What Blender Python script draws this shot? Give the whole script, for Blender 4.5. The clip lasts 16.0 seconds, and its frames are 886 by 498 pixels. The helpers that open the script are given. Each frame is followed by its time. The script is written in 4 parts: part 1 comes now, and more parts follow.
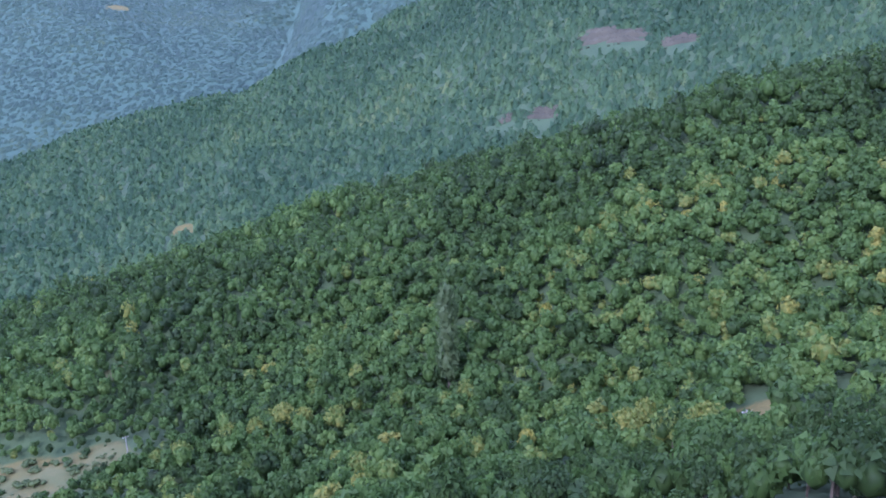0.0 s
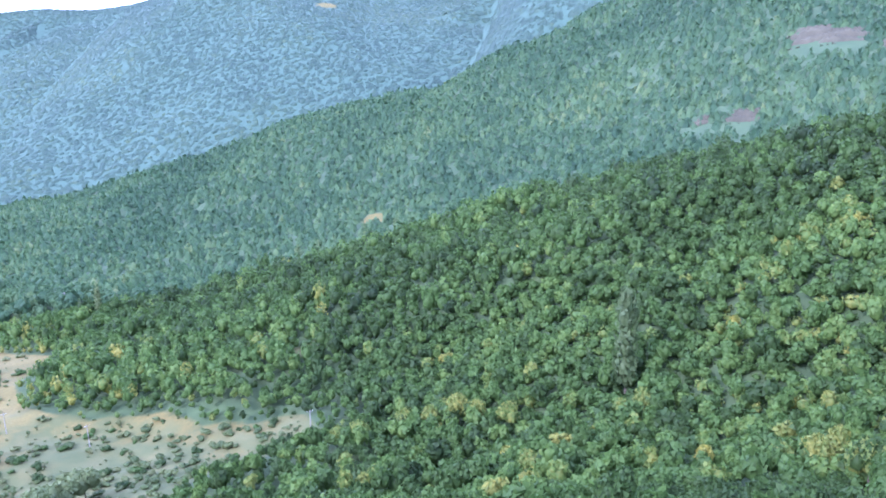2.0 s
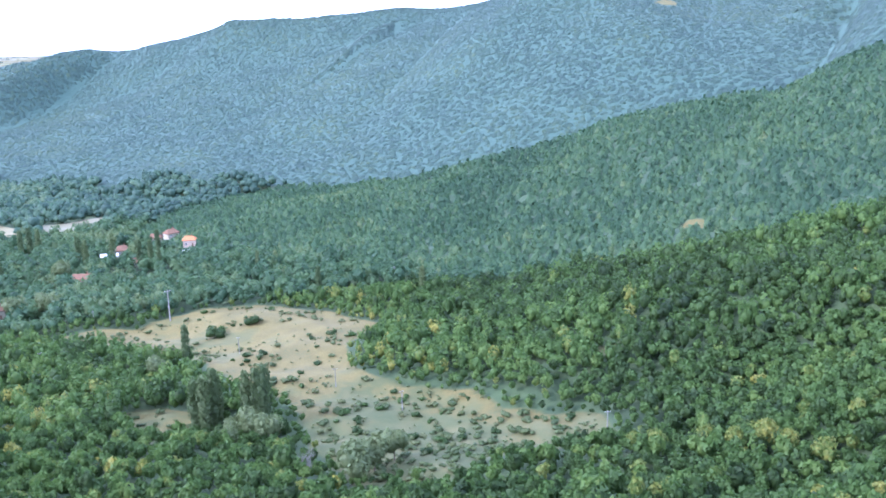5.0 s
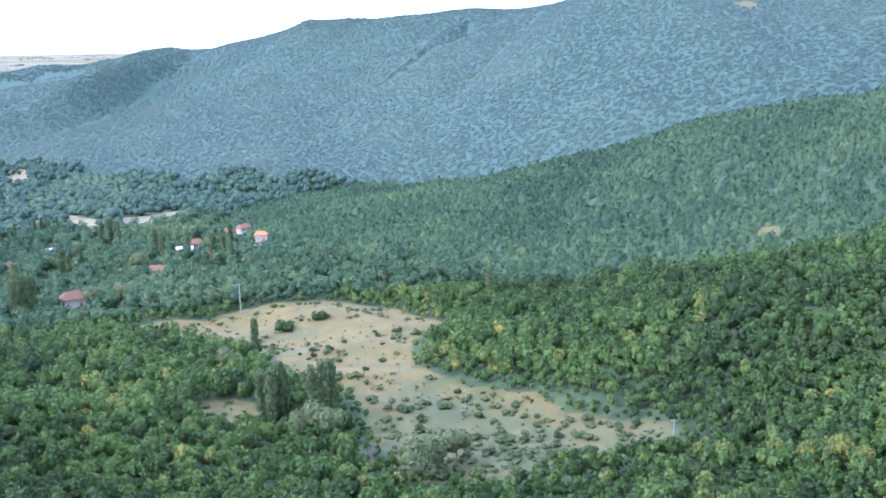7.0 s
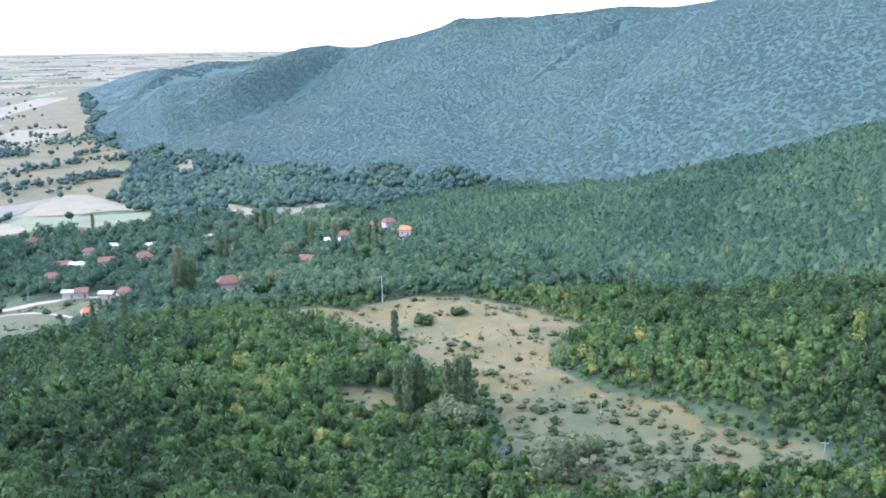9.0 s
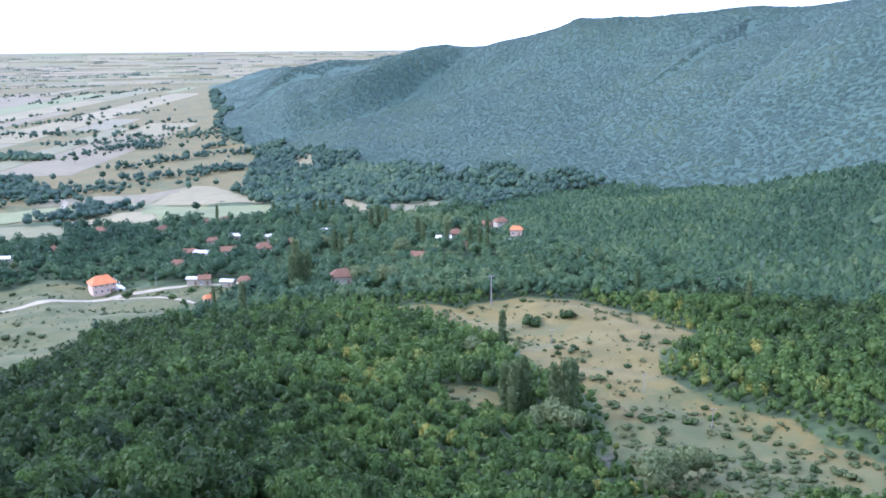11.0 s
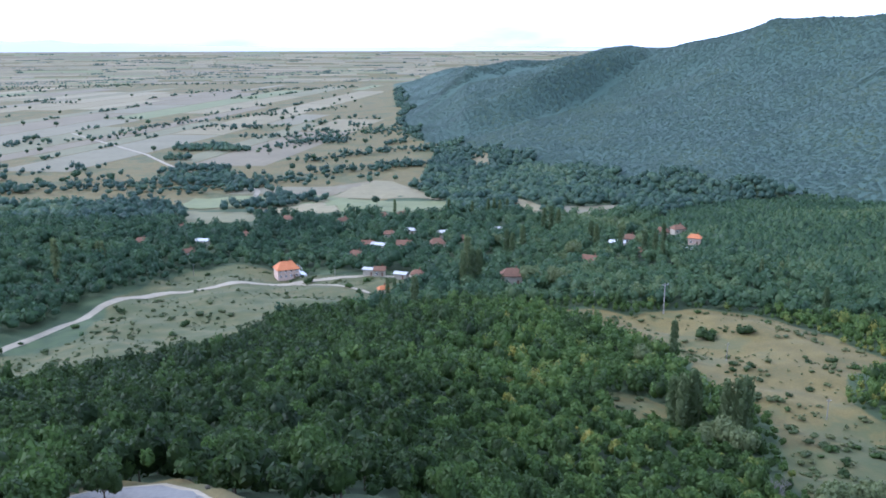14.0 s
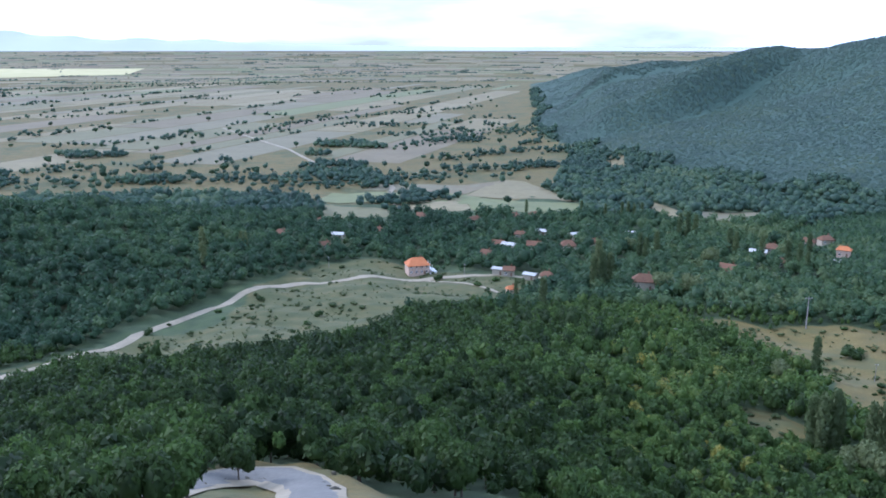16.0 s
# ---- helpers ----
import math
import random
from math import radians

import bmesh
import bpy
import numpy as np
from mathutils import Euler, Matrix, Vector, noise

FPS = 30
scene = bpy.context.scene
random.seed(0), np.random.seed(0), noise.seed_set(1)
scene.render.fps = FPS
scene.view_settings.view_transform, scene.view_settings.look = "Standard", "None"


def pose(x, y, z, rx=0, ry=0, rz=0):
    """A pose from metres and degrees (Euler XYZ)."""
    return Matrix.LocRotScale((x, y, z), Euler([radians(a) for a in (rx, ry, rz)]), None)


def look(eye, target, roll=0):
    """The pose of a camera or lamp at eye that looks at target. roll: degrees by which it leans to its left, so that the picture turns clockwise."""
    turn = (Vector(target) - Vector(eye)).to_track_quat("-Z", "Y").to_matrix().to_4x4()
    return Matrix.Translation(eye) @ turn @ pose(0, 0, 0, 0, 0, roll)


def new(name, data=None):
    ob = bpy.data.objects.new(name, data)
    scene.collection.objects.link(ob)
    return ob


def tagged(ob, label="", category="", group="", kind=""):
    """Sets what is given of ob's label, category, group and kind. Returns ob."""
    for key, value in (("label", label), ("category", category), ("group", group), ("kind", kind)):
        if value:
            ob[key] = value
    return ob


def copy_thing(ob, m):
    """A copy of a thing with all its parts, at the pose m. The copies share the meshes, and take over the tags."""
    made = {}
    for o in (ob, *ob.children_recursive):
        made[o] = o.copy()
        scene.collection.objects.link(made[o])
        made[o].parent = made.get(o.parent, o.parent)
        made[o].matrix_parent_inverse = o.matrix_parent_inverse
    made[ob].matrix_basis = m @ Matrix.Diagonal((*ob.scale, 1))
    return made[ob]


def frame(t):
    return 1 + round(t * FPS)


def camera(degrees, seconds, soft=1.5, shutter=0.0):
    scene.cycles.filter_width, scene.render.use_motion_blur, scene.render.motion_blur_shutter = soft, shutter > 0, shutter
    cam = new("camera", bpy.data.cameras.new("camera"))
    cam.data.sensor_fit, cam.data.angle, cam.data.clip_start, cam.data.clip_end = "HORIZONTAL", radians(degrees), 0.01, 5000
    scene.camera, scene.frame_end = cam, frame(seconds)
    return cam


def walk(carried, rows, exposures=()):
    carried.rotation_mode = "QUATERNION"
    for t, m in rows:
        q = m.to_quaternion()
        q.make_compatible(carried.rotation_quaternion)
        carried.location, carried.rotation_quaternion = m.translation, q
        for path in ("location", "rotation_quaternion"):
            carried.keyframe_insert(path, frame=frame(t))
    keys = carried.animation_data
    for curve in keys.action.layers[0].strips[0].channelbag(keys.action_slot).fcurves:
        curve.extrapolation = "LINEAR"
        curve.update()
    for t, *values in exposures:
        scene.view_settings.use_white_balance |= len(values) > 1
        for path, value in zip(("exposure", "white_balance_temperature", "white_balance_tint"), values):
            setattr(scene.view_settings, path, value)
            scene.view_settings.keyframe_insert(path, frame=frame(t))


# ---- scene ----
# The camera stands on a hillside lookout above the valley and pans to its left.
EYE = 140.0
cam = camera(55.10, 16.0, soft=1.75)
# seconds, yaw, pitch, roll
ROWS = [
    (0.0, -76.60, -14.38, -2.09),
    (0.5, -73.31, -14.30, -1.85),
    (1.0, -70.45, -14.25, -1.75),
    (1.5, -67.20, -14.21, -1.79),
    (2.0, -63.98, -14.13, -1.76),
    (2.5, -60.40, -14.04, -1.65),
    (3.0, -57.17, -13.97, -1.62),
    (3.5, -53.46, -13.91, -1.50),
    (4.0, -49.51, -13.83, -1.43),
    (4.5, -45.53, -13.75, -1.31),
    (5.0, -42.41, -13.72, -1.27),
    (7.5, -35.80, -13.59, -0.83),
    (8.0, -32.86, -13.58, -0.84),
    (8.5, -30.28, -13.57, -0.79),
    (11.0, -20.34, -13.51, -0.40),
    (11.5, -18.53, -13.49, -0.41),
    (12.0, -16.43, -13.46, -0.34),
    (12.5, -14.90, -13.45, -0.30),
    (13.0, -13.47, -13.44, -0.25),
    (13.5, -11.29, -13.44, -0.18),
    (14.0, -8.50, -13.44, -0.07),
    (14.5, -5.87, -13.44, -0.04),
    (15.0, -3.25, -13.45, -0.02),
    (15.5, -0.70, -13.44, 0.05),
    (16.0, 0.50, -13.45, 0.07),
]


def turned(yaw, pitch, roll):
    y, p, r = radians(yaw), radians(pitch), radians(roll)
    ahead = Vector((-math.sin(y) * math.cos(p), math.cos(y) * math.cos(p), math.sin(p)))
    level = Vector((math.cos(y), math.sin(y), 0))
    above = level.cross(ahead)
    right = level * math.cos(r) + above * math.sin(r)
    up = above * math.cos(r) - level * math.sin(r)
    m = Matrix((right, up, -ahead)).transposed().to_4x4()
    m.translation = (0, 0, EYE)
    return m


EXPOSURES = [(0.0, 0.9, 4780, 39), (0.4, 1.74, 4800, 39), (2.0, 1.72, 4840, 37), (5.0, 1.5, 4920, 32), (8.0, 1.34, 5000, 32), (12.0, 0.88, 5060, 29), (16.0, 0.24, 5030, 24)]
walk(cam, [(t, turned(a, b, c)) for t, a, b, c in ROWS], EXPOSURES)

# ---- light ----
SUN_AZ, SUN_EL = 72.0, 34.0          # degrees to the left of +y, and up
world = bpy.data.worlds.new("sky")
scene.world = world
world.use_nodes = True
wn, wl = world.node_tree.nodes, world.node_tree.links
wn.clear()
sky = wn.new("ShaderNodeTexSky")
sky.sky_type, sky.sun_disc = "NISHITA", False
sky.sun_elevation, sky.sun_rotation = radians(SUN_EL), radians(-SUN_AZ)
sky.dust_density = 3.0
wco = wn.new("ShaderNodeTexCoord")
wmap = wn.new("ShaderNodeMapping")
wmap.inputs["Scale"].default_value = (2.0, 2.0, 9.0)
wl.new(wco.outputs["Generated"], wmap.inputs["Vector"])
cloud = wn.new("ShaderNodeTexNoise")
cloud.inputs["Scale"].default_value, cloud.inputs["Detail"].default_value = 1.6, 6.0
wl.new(wmap.outputs["Vector"], cloud.inputs["Vector"])
cramp = wn.new("ShaderNodeValToRGB")
cramp.color_ramp.elements[0].position, cramp.color_ramp.elements[0].color = 0.40, (0.4, 0.4, 0.4, 1)
cramp.color_ramp.elements[1].position, cramp.color_ramp.elements[1].color = 0.62, (1, 1, 1, 1)
wl.new(cloud.outputs["Fac"], cramp.inputs["Fac"])
scaled = wn.new("ShaderNodeMix")
scaled.data_type, scaled.blend_type = "RGBA", "MULTIPLY"
scaled.inputs["Factor"].default_value = 1.0
scaled.inputs["B"].default_value = (0.12, 0.12, 0.12, 1)
wl.new(sky.outputs["Color"], scaled.inputs["A"])
wmix = wn.new("ShaderNodeMix")
wmix.data_type = "RGBA"
wmix.inputs["B"].default_value = (1.20, 1.36, 1.50, 1)
wl.new(cramp.outputs["Color"], wmix.inputs["Factor"])
wl.new(scaled.outputs["Result"], wmix.inputs["A"])
wbg = wn.new("ShaderNodeBackground")
wbg.inputs["Strength"].default_value = 1.2
wl.new(wmix.outputs["Result"], wbg.inputs["Color"])
wout = wn.new("ShaderNodeOutputWorld")
wl.new(wbg.outputs["Background"], wout.inputs["Surface"])

sun = new("sun", bpy.data.lights.new("sun", "SUN"))
sun.data.energy, sun.data.angle, sun.data.color = 1.9, radians(12), (1.0, 0.94, 0.84)
sa, se = radians(SUN_AZ), radians(SUN_EL)
sun.matrix_world = look((0, 0, 500), Vector((0, 0, 500)) - Vector((-math.sin(sa) * math.cos(se), math.cos(sa) * math.cos(se), math.sin(se))))


# ---- materials ----
def shader(name):
    m = bpy.data.materials.new(name)
    m.use_nodes = True
    n, l = m.node_tree.nodes, m.node_tree.links
    return m, n, l, n["Principled BSDF"]


def ramp(n, stops):
    r = n.new("ShaderNodeValToRGB")
    e = r.color_ramp.elements
    while len(e) < len(stops):
        e.new(0.5)
    for k, (p, c) in zip(e, stops):
        k.position, k.color = p, (*c, 1)
    return r


def fbm(n, l, scale, detail=4.0, source=None):
    t = n.new("ShaderNodeTexNoise")
    t.inputs["Scale"].default_value, t.inputs["Detail"].default_value = scale, detail
    if source is None:
        g = n.new("ShaderNodeNewGeometry")
        source = g.outputs["Position"]
    l.new(source, t.inputs["Vector"])
    return t.outputs["Fac"]


def maths(n, l, op, a, b):
    t = n.new("ShaderNodeMath")
    t.operation = op
    for i, v in enumerate((a, b)):
        if isinstance(v, (int, float)):
            t.inputs[i].default_value = v
        else:
            l.new(v, t.inputs[i])
    return t.outputs[0]


def blend(n, l, fac, a, b, mode="MIX"):
    t = n.new("ShaderNodeMix")
    t.data_type, t.blend_type = "RGBA", mode
    for key, v in (("Factor", fac), ("A", a), ("B", b)):
        if isinstance(v, (int, float)):
            t.inputs[key].default_value = v
        elif isinstance(v, tuple):
            t.inputs[key].default_value = (*v, 1)
        else:
            l.new(v, t.inputs[key])
    return t.outputs["Result"]


def bump(n, l, p, height, strength, distance):
    b = n.new("ShaderNodeBump")
    b.inputs["Strength"].default_value, b.inputs["Distance"].default_value = strength, distance
    l.new(height, b.inputs["Height"])
    l.new(b.outputs["Normal"], p.inputs["Normal"])


def leaf_material(name, stops, gloss=0.35, through_light=0.25):
    """Foliage whose colour goes with each tree's own tint, mottled at two scales."""
    m, n, l, p = shader(name)
    at = n.new("ShaderNodeAttribute")
    at.attribute_name = "tint"
    info = n.new("ShaderNodeObjectInfo")
    fine = fbm(n, l, 1.3, 3.0)
    wide = fbm(n, l, 0.09, 2.0)
    x = maths(n, l, "ADD", at.outputs["Fac"], maths(n, l, "MULTIPLY", maths(n, l, "SUBTRACT", fine, 0.5), 0.5))
    x = maths(n, l, "ADD", x, maths(n, l, "MULTIPLY", maths(n, l, "SUBTRACT", wide, 0.5), 0.25))
    x = maths(n, l, "ADD", x, maths(n, l, "MULTIPLY", info.outputs["Random"], 0.001))
    r = ramp(n, stops)
    l.new(x, r.inputs["Fac"])
    l.new(r.outputs["Color"], p.inputs["Base Color"])
    p.inputs["Roughness"].default_value = 0.6
    p.inputs["Specular IOR Level"].default_value = gloss
    tr = n.new("ShaderNodeBsdfTranslucent")
    l.new(r.outputs["Color"], tr.inputs["Color"])
    mx = n.new("ShaderNodeMixShader")
    mx.inputs["Fac"].default_value = through_light
    l.new(p.outputs["BSDF"], mx.inputs[1])
    l.new(tr.outputs["BSDF"], mx.inputs[2])
    l.new(mx.outputs["Shader"], n["Material Output"].inputs["Surface"])
    return m


GREENS = [(0.0, (0.026, 0.048, 0.017)), (0.3, (0.048, 0.084, 0.022)), (0.55, (0.080, 0.140, 0.034)),
          (0.78, (0.125, 0.190, 0.044)), (0.93, (0.21, 0.22, 0.050)), (1.0, (0.32, 0.29, 0.060))]
MAT_LEAF = leaf_material("mixed_broadleaf_foliage", GREENS, 0.25, 0.42)
# Middle-distance leaves: a slight haze is put into the green.
MAT_MID = leaf_material("haze_tinted_mid_foliage", [(0.0, (0.034, 0.072, 0.038)), (0.35, (0.054, 0.104, 0.049)), (0.7, (0.090, 0.150, 0.062)), (1.0, (0.16, 0.20, 0.08))], 0.25, 0.42)
# Woods at the mountain's foot and hedges: more haze mixed into the leaf colour.
MAT_FOOT = leaf_material("haze_tinted_foot_foliage", [(0.0, (0.048, 0.090, 0.066)), (0.35, (0.066, 0.120, 0.078)), (0.7, (0.096, 0.160, 0.084)), (1.0, (0.16, 0.21, 0.10))], 0.3, 0.42)
# The far forest's blue is aerial haze painted into the leaves.
MAT_FAR = leaf_material("haze_tinted_far_foliage", [(0.0, (0.040, 0.076, 0.058)), (0.35, (0.048, 0.088, 0.062)),
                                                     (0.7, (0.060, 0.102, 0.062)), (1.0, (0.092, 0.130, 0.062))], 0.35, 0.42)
MAT_POPLAR = leaf_material("poplar_foliage", [(0.0, (0.072, 0.110, 0.044)), (0.5, (0.105, 0.145, 0.056)), (1.0, (0.150, 0.186, 0.074))], 0.35, 0.4)
MAT_SCRUB = leaf_material("dry_scrub_foliage", [(0.0, (0.050, 0.080, 0.026)), (0.5, (0.085, 0.115, 0.036)), (1.0, (0.140, 0.150, 0.054))])
MAT_DRY = leaf_material("grey_bare_twigs", [(0.0, (0.16, 0.15, 0.13)), (0.5, (0.24, 0.22, 0.19)), (1.0, (0.33, 0.30, 0.25))], 0.2, 0.0)


def plain_material(name, a, b, scale=3.0, rough=0.85, height=0.02, metal=0.0):
    m, n, l, p = shader(name)
    f1, f2 = fbm(n, l, scale, 5.0), fbm(n, l, scale * 0.12, 3.0)
    x = maths(n, l, "ADD", maths(n, l, "MULTIPLY", f1, 0.5), maths(n, l, "MULTIPLY", f2, 0.5))
    r = ramp(n, [(0.34, a), (0.66, b)])
    l.new(x, r.inputs["Fac"])
    l.new(r.outputs["Color"], p.inputs["Base Color"])
    p.inputs["Roughness"].default_value, p.inputs["Metallic"].default_value = rough, metal
    bump(n, l, p, f1, 0.5, height)
    return m


MAT_BARK = plain_material("grey_brown_bark", (0.07, 0.055, 0.04), (0.16, 0.13, 0.10), 6.0)
MAT_ASPHALT = plain_material("worn_grey_asphalt", (0.13, 0.127, 0.108), (0.19, 0.185, 0.16), 2.0)
MAT_GRAVEL = plain_material("pale_gravel_track", (0.22, 0.19, 0.122), (0.33, 0.285, 0.195), 0.8)
MAT_POST = plain_material("weathered_concrete_post", (0.20, 0.19, 0.17), (0.32, 0.30, 0.28), 8.0)
MAT_ROCK = plain_material("pinkish_limestone_scree", (0.046, 0.043, 0.028), (0.086, 0.078, 0.050), 0.25, 0.9, 0.5)

# the ground: dry grass where "meadow" is high, leaf litter and scrub where it is low
MAT_GROUND, gn, gl, gp = shader("hillside_ground")
gat = gn.new("ShaderNodeAttribute")
gat.attribute_name = "meadow"
gwide, gmid, gfine = fbm(gn, gl, 0.018, 4.0), fbm(gn, gl, 0.12, 5.0), fbm(gn, gl, 1.4, 4.0)
gdry = ramp(gn, [(0.36, (0.078, 0.082, 0.026)), (0.45, (0.112, 0.090, 0.024)), (0.54, (0.148, 0.116, 0.032)), (0.64, (0.20, 0.156, 0.050))])
gl.new(maths(gn, gl, "ADD", maths(gn, gl, "MULTIPLY", gwide, 0.35), maths(gn, gl, "ADD", maths(gn, gl, "MULTIPLY", gmid, 0.35), maths(gn, gl, "MULTIPLY", gfine, 0.3))), gdry.inputs["Fac"])
glit = ramp(gn, [(0.3, (0.030, 0.052, 0.018)), (0.7, (0.060, 0.088, 0.030))])
gl.new(gmid, glit.inputs["Fac"])
gmask = maths(gn, gl, "ADD", gat.outputs["Fac"], maths(gn, gl, "MULTIPLY", maths(gn, gl, "SUBTRACT", gmid, 0.5), 0.9))
gedge = ramp(gn, [(0.40, (0, 0, 0)), (0.60, (1, 1, 1))])
gl.new(gmask, gedge.inputs["Fac"])
glush = gn.new("ShaderNodeAttribute")
glush.attribute_name = "lush"
ggrass = ramp(gn, [(0.3, (0.048, 0.064, 0.018)), (0.55, (0.080, 0.084, 0.026)), (0.75, (0.120, 0.104, 0.036))])
gl.new(gmid, ggrass.inputs["Fac"])
gtuft = ramp(gn, [(0.42, (0, 0, 0)), (0.62, (1, 1, 1))])
gl.new(maths(gn, gl, "ADD", glush.outputs["Fac"], maths(gn, gl, "ADD", maths(gn, gl, "MULTIPLY", maths(gn, gl, "SUBTRACT", gwide, 0.5), 1.5), maths(gn, gl, "MULTIPLY", maths(gn, gl, "SUBTRACT", gmid, 0.5), 1.1))), gtuft.inputs["Fac"])
gturf = blend(gn, gl, gtuft.outputs["Color"], gdry.outputs["Color"], ggrass.outputs["Color"])
# "upland" blends a haze-blue floor colour in under the distant forest
ghaze = gn.new("ShaderNodeAttribute")
ghaze.attribute_name = "upland"
gfloor = blend(gn, gl, ghaze.outputs["Fac"], glit.outputs["Color"], (0.045, 0.084, 0.060))
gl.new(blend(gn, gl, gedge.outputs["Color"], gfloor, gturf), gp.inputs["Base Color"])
gp.inputs["Roughness"].default_value = 0.95
bump(gn, gl, gp, gfine, 0.6, 0.15)

# ---- the lie of the land ----
AZ_KNOTS = np.array([-180.0, -110.0, -80.0, -60.0, -40.0, -20.0, 0.0, 20.0, 45.0, 180.0])
R_KNOTS = np.array([0.0, 25, 60, 100, 150, 200, 250, 350, 450, 600, 900, 1400])
BACK = [-2, 6, 14, 22, 32, 42, 52, 70, 84, 100, 120, 140]
SLOPES = [
    [-2, -15, -34, -48, -50, -40, -26, -22, -10, 10, 40, 70],
    [-2, -18, -42, -62, -75, -75, -67, -76, -80, -72, -50, -30],
    [-2, -19, -42, -66, -84, -96, -94, -102, -110, -114, -118, -122],
    [-2, -20, -44, -68, -88, -98, -99, -103, -112, -124, -130, -134],
    [-2, -20, -42, -66, -86, -95, -100, -106, -114, -124, -132, -136],
    [-2, -18, -36, -54, -70, -84, -96, -112, -120, -126, -131, -136],
    [-2, -18, -33, -50, -69, -86, -101, -118, -122, -126, -131, -136],
    [-2, -18, -34, -52, -72, -90, -104, -114, -118, -122, -130, -136]]
BASE = np.array([BACK] + SLOPES + [BACK])
# crests: degrees left of +y, metres out, height against the eye, half width
SPUR_NEAR = [(-36, 300, -113, 60), (-44, 300, -111, 90), (-52, 300, -105, 110), (-62, 290, -90, 130), (-68, 285, -78, 140), (-76, 280, -57, 140), (-83, 275, -43, 140), (-90, 270, -31, 140), (-112, 265, 0, 140)]
SPUR_MID = [(-25, 650, -126, 100), (-30, 610, -120, 150), (-39, 590, -99, 190), (-48, 570, -77, 210), (-55, 560, -61, 230), (-64, 560, -32, 240), (-70, 570, -9, 250), (-75, 580, 14, 250), (-90, 600, 79, 260), (-115, 640, 130, 260)]
MOUNTAIN = [(-5.2, 3100, -60, 200), (-6.4, 2750, -34, 300), (-8.2, 2350, -56, 400), (-11, 2050, -64, 560), (-14, 1750, -50, 620), (-17, 1600, -21, 540), (-23.7, 1450, -2, 500), (-26, 1400, 8, 520), (-29.5, 1350, 41, 530), (-37, 1300, 42, 580), (-45, 1300, 52, 620), (-60, 1250, 100, 640), (-80, 1200, 170, 600), (-115, 1100, 230, 500)]
# buttresses that run down the mountain towards the valley
RIBS = [[(-35, 820, -126, 60), (-40, 840, -104, 110), (-46, 880, -68, 150), (-55, 930, -26, 170), (-66, 980, 30, 180), (-74, 1190, 120, 150)],
        [(-25, 960, -128, 60), (-28, 1000, -100, 110), (-32, 1060, -60, 150), (-36, 1130, -16, 170), (-39, 1220, 22, 170), (-41, 1300, 36, 150)],
        [(-52, 760, -112, 60), (-59, 800, -72, 110), (-68, 840, -20, 140), (-78, 880, 40, 150), (-86, 1170, 170, 130)],
        [(-16, 1130, -128, 60), (-18, 1200, -100, 120), (-21, 1290, -62, 150), (-24, 1370, -24, 160), (-25, 1430, -4, 140)]]
SPUR_WEST = [(60, 560, -40, 200), (40, 560, -72, 190), (28, 560, -97, 170), (21.5, 540, -105, 140), (15, 500, -120, 90), (11, 480, -127, 60)]


def polar(az, r):
    return -r * np.sin(np.radians(az)), r * np.cos(np.radians(az))


def smooth_table(az, r):
    i = np.clip(np.searchsorted(AZ_KNOTS, az, side="right") - 1, 0, len(AZ_KNOTS) - 2)
    j = np.clip(np.searchsorted(R_KNOTS, r, side="right") - 1, 0, len(R_KNOTS) - 2)
    u = np.clip((az - AZ_KNOTS[i]) / (AZ_KNOTS[i + 1] - AZ_KNOTS[i]), 0, 1)
    v = np.clip((r - R_KNOTS[j]) / (R_KNOTS[j + 1] - R_KNOTS[j]), 0, 1)
    u = u * u * (3 - 2 * u)
    return (BASE[i, j] * (1 - u) + BASE[i + 1, j] * u) * (1 - v) + (BASE[i, j + 1] * (1 - u) + BASE[i + 1, j + 1] * u) * v


def waves(x, y, size, seed, layers=3):
    """Soft rolling relief, about -1 to 1."""
    rng = np.random.RandomState(seed)
    out = 0 * x
    for k in range(layers):
        for _ in range(4):
            a, ph = rng.uniform(0, 2 * np.pi, 2)
            w = 2 * np.pi / (size / 2 ** k) * rng.uniform(0.7, 1.3)
            out = out + np.sin(w * (x * np.cos(a) + y * np.sin(a)) + ph) * 0.35 / 2 ** k
    return out


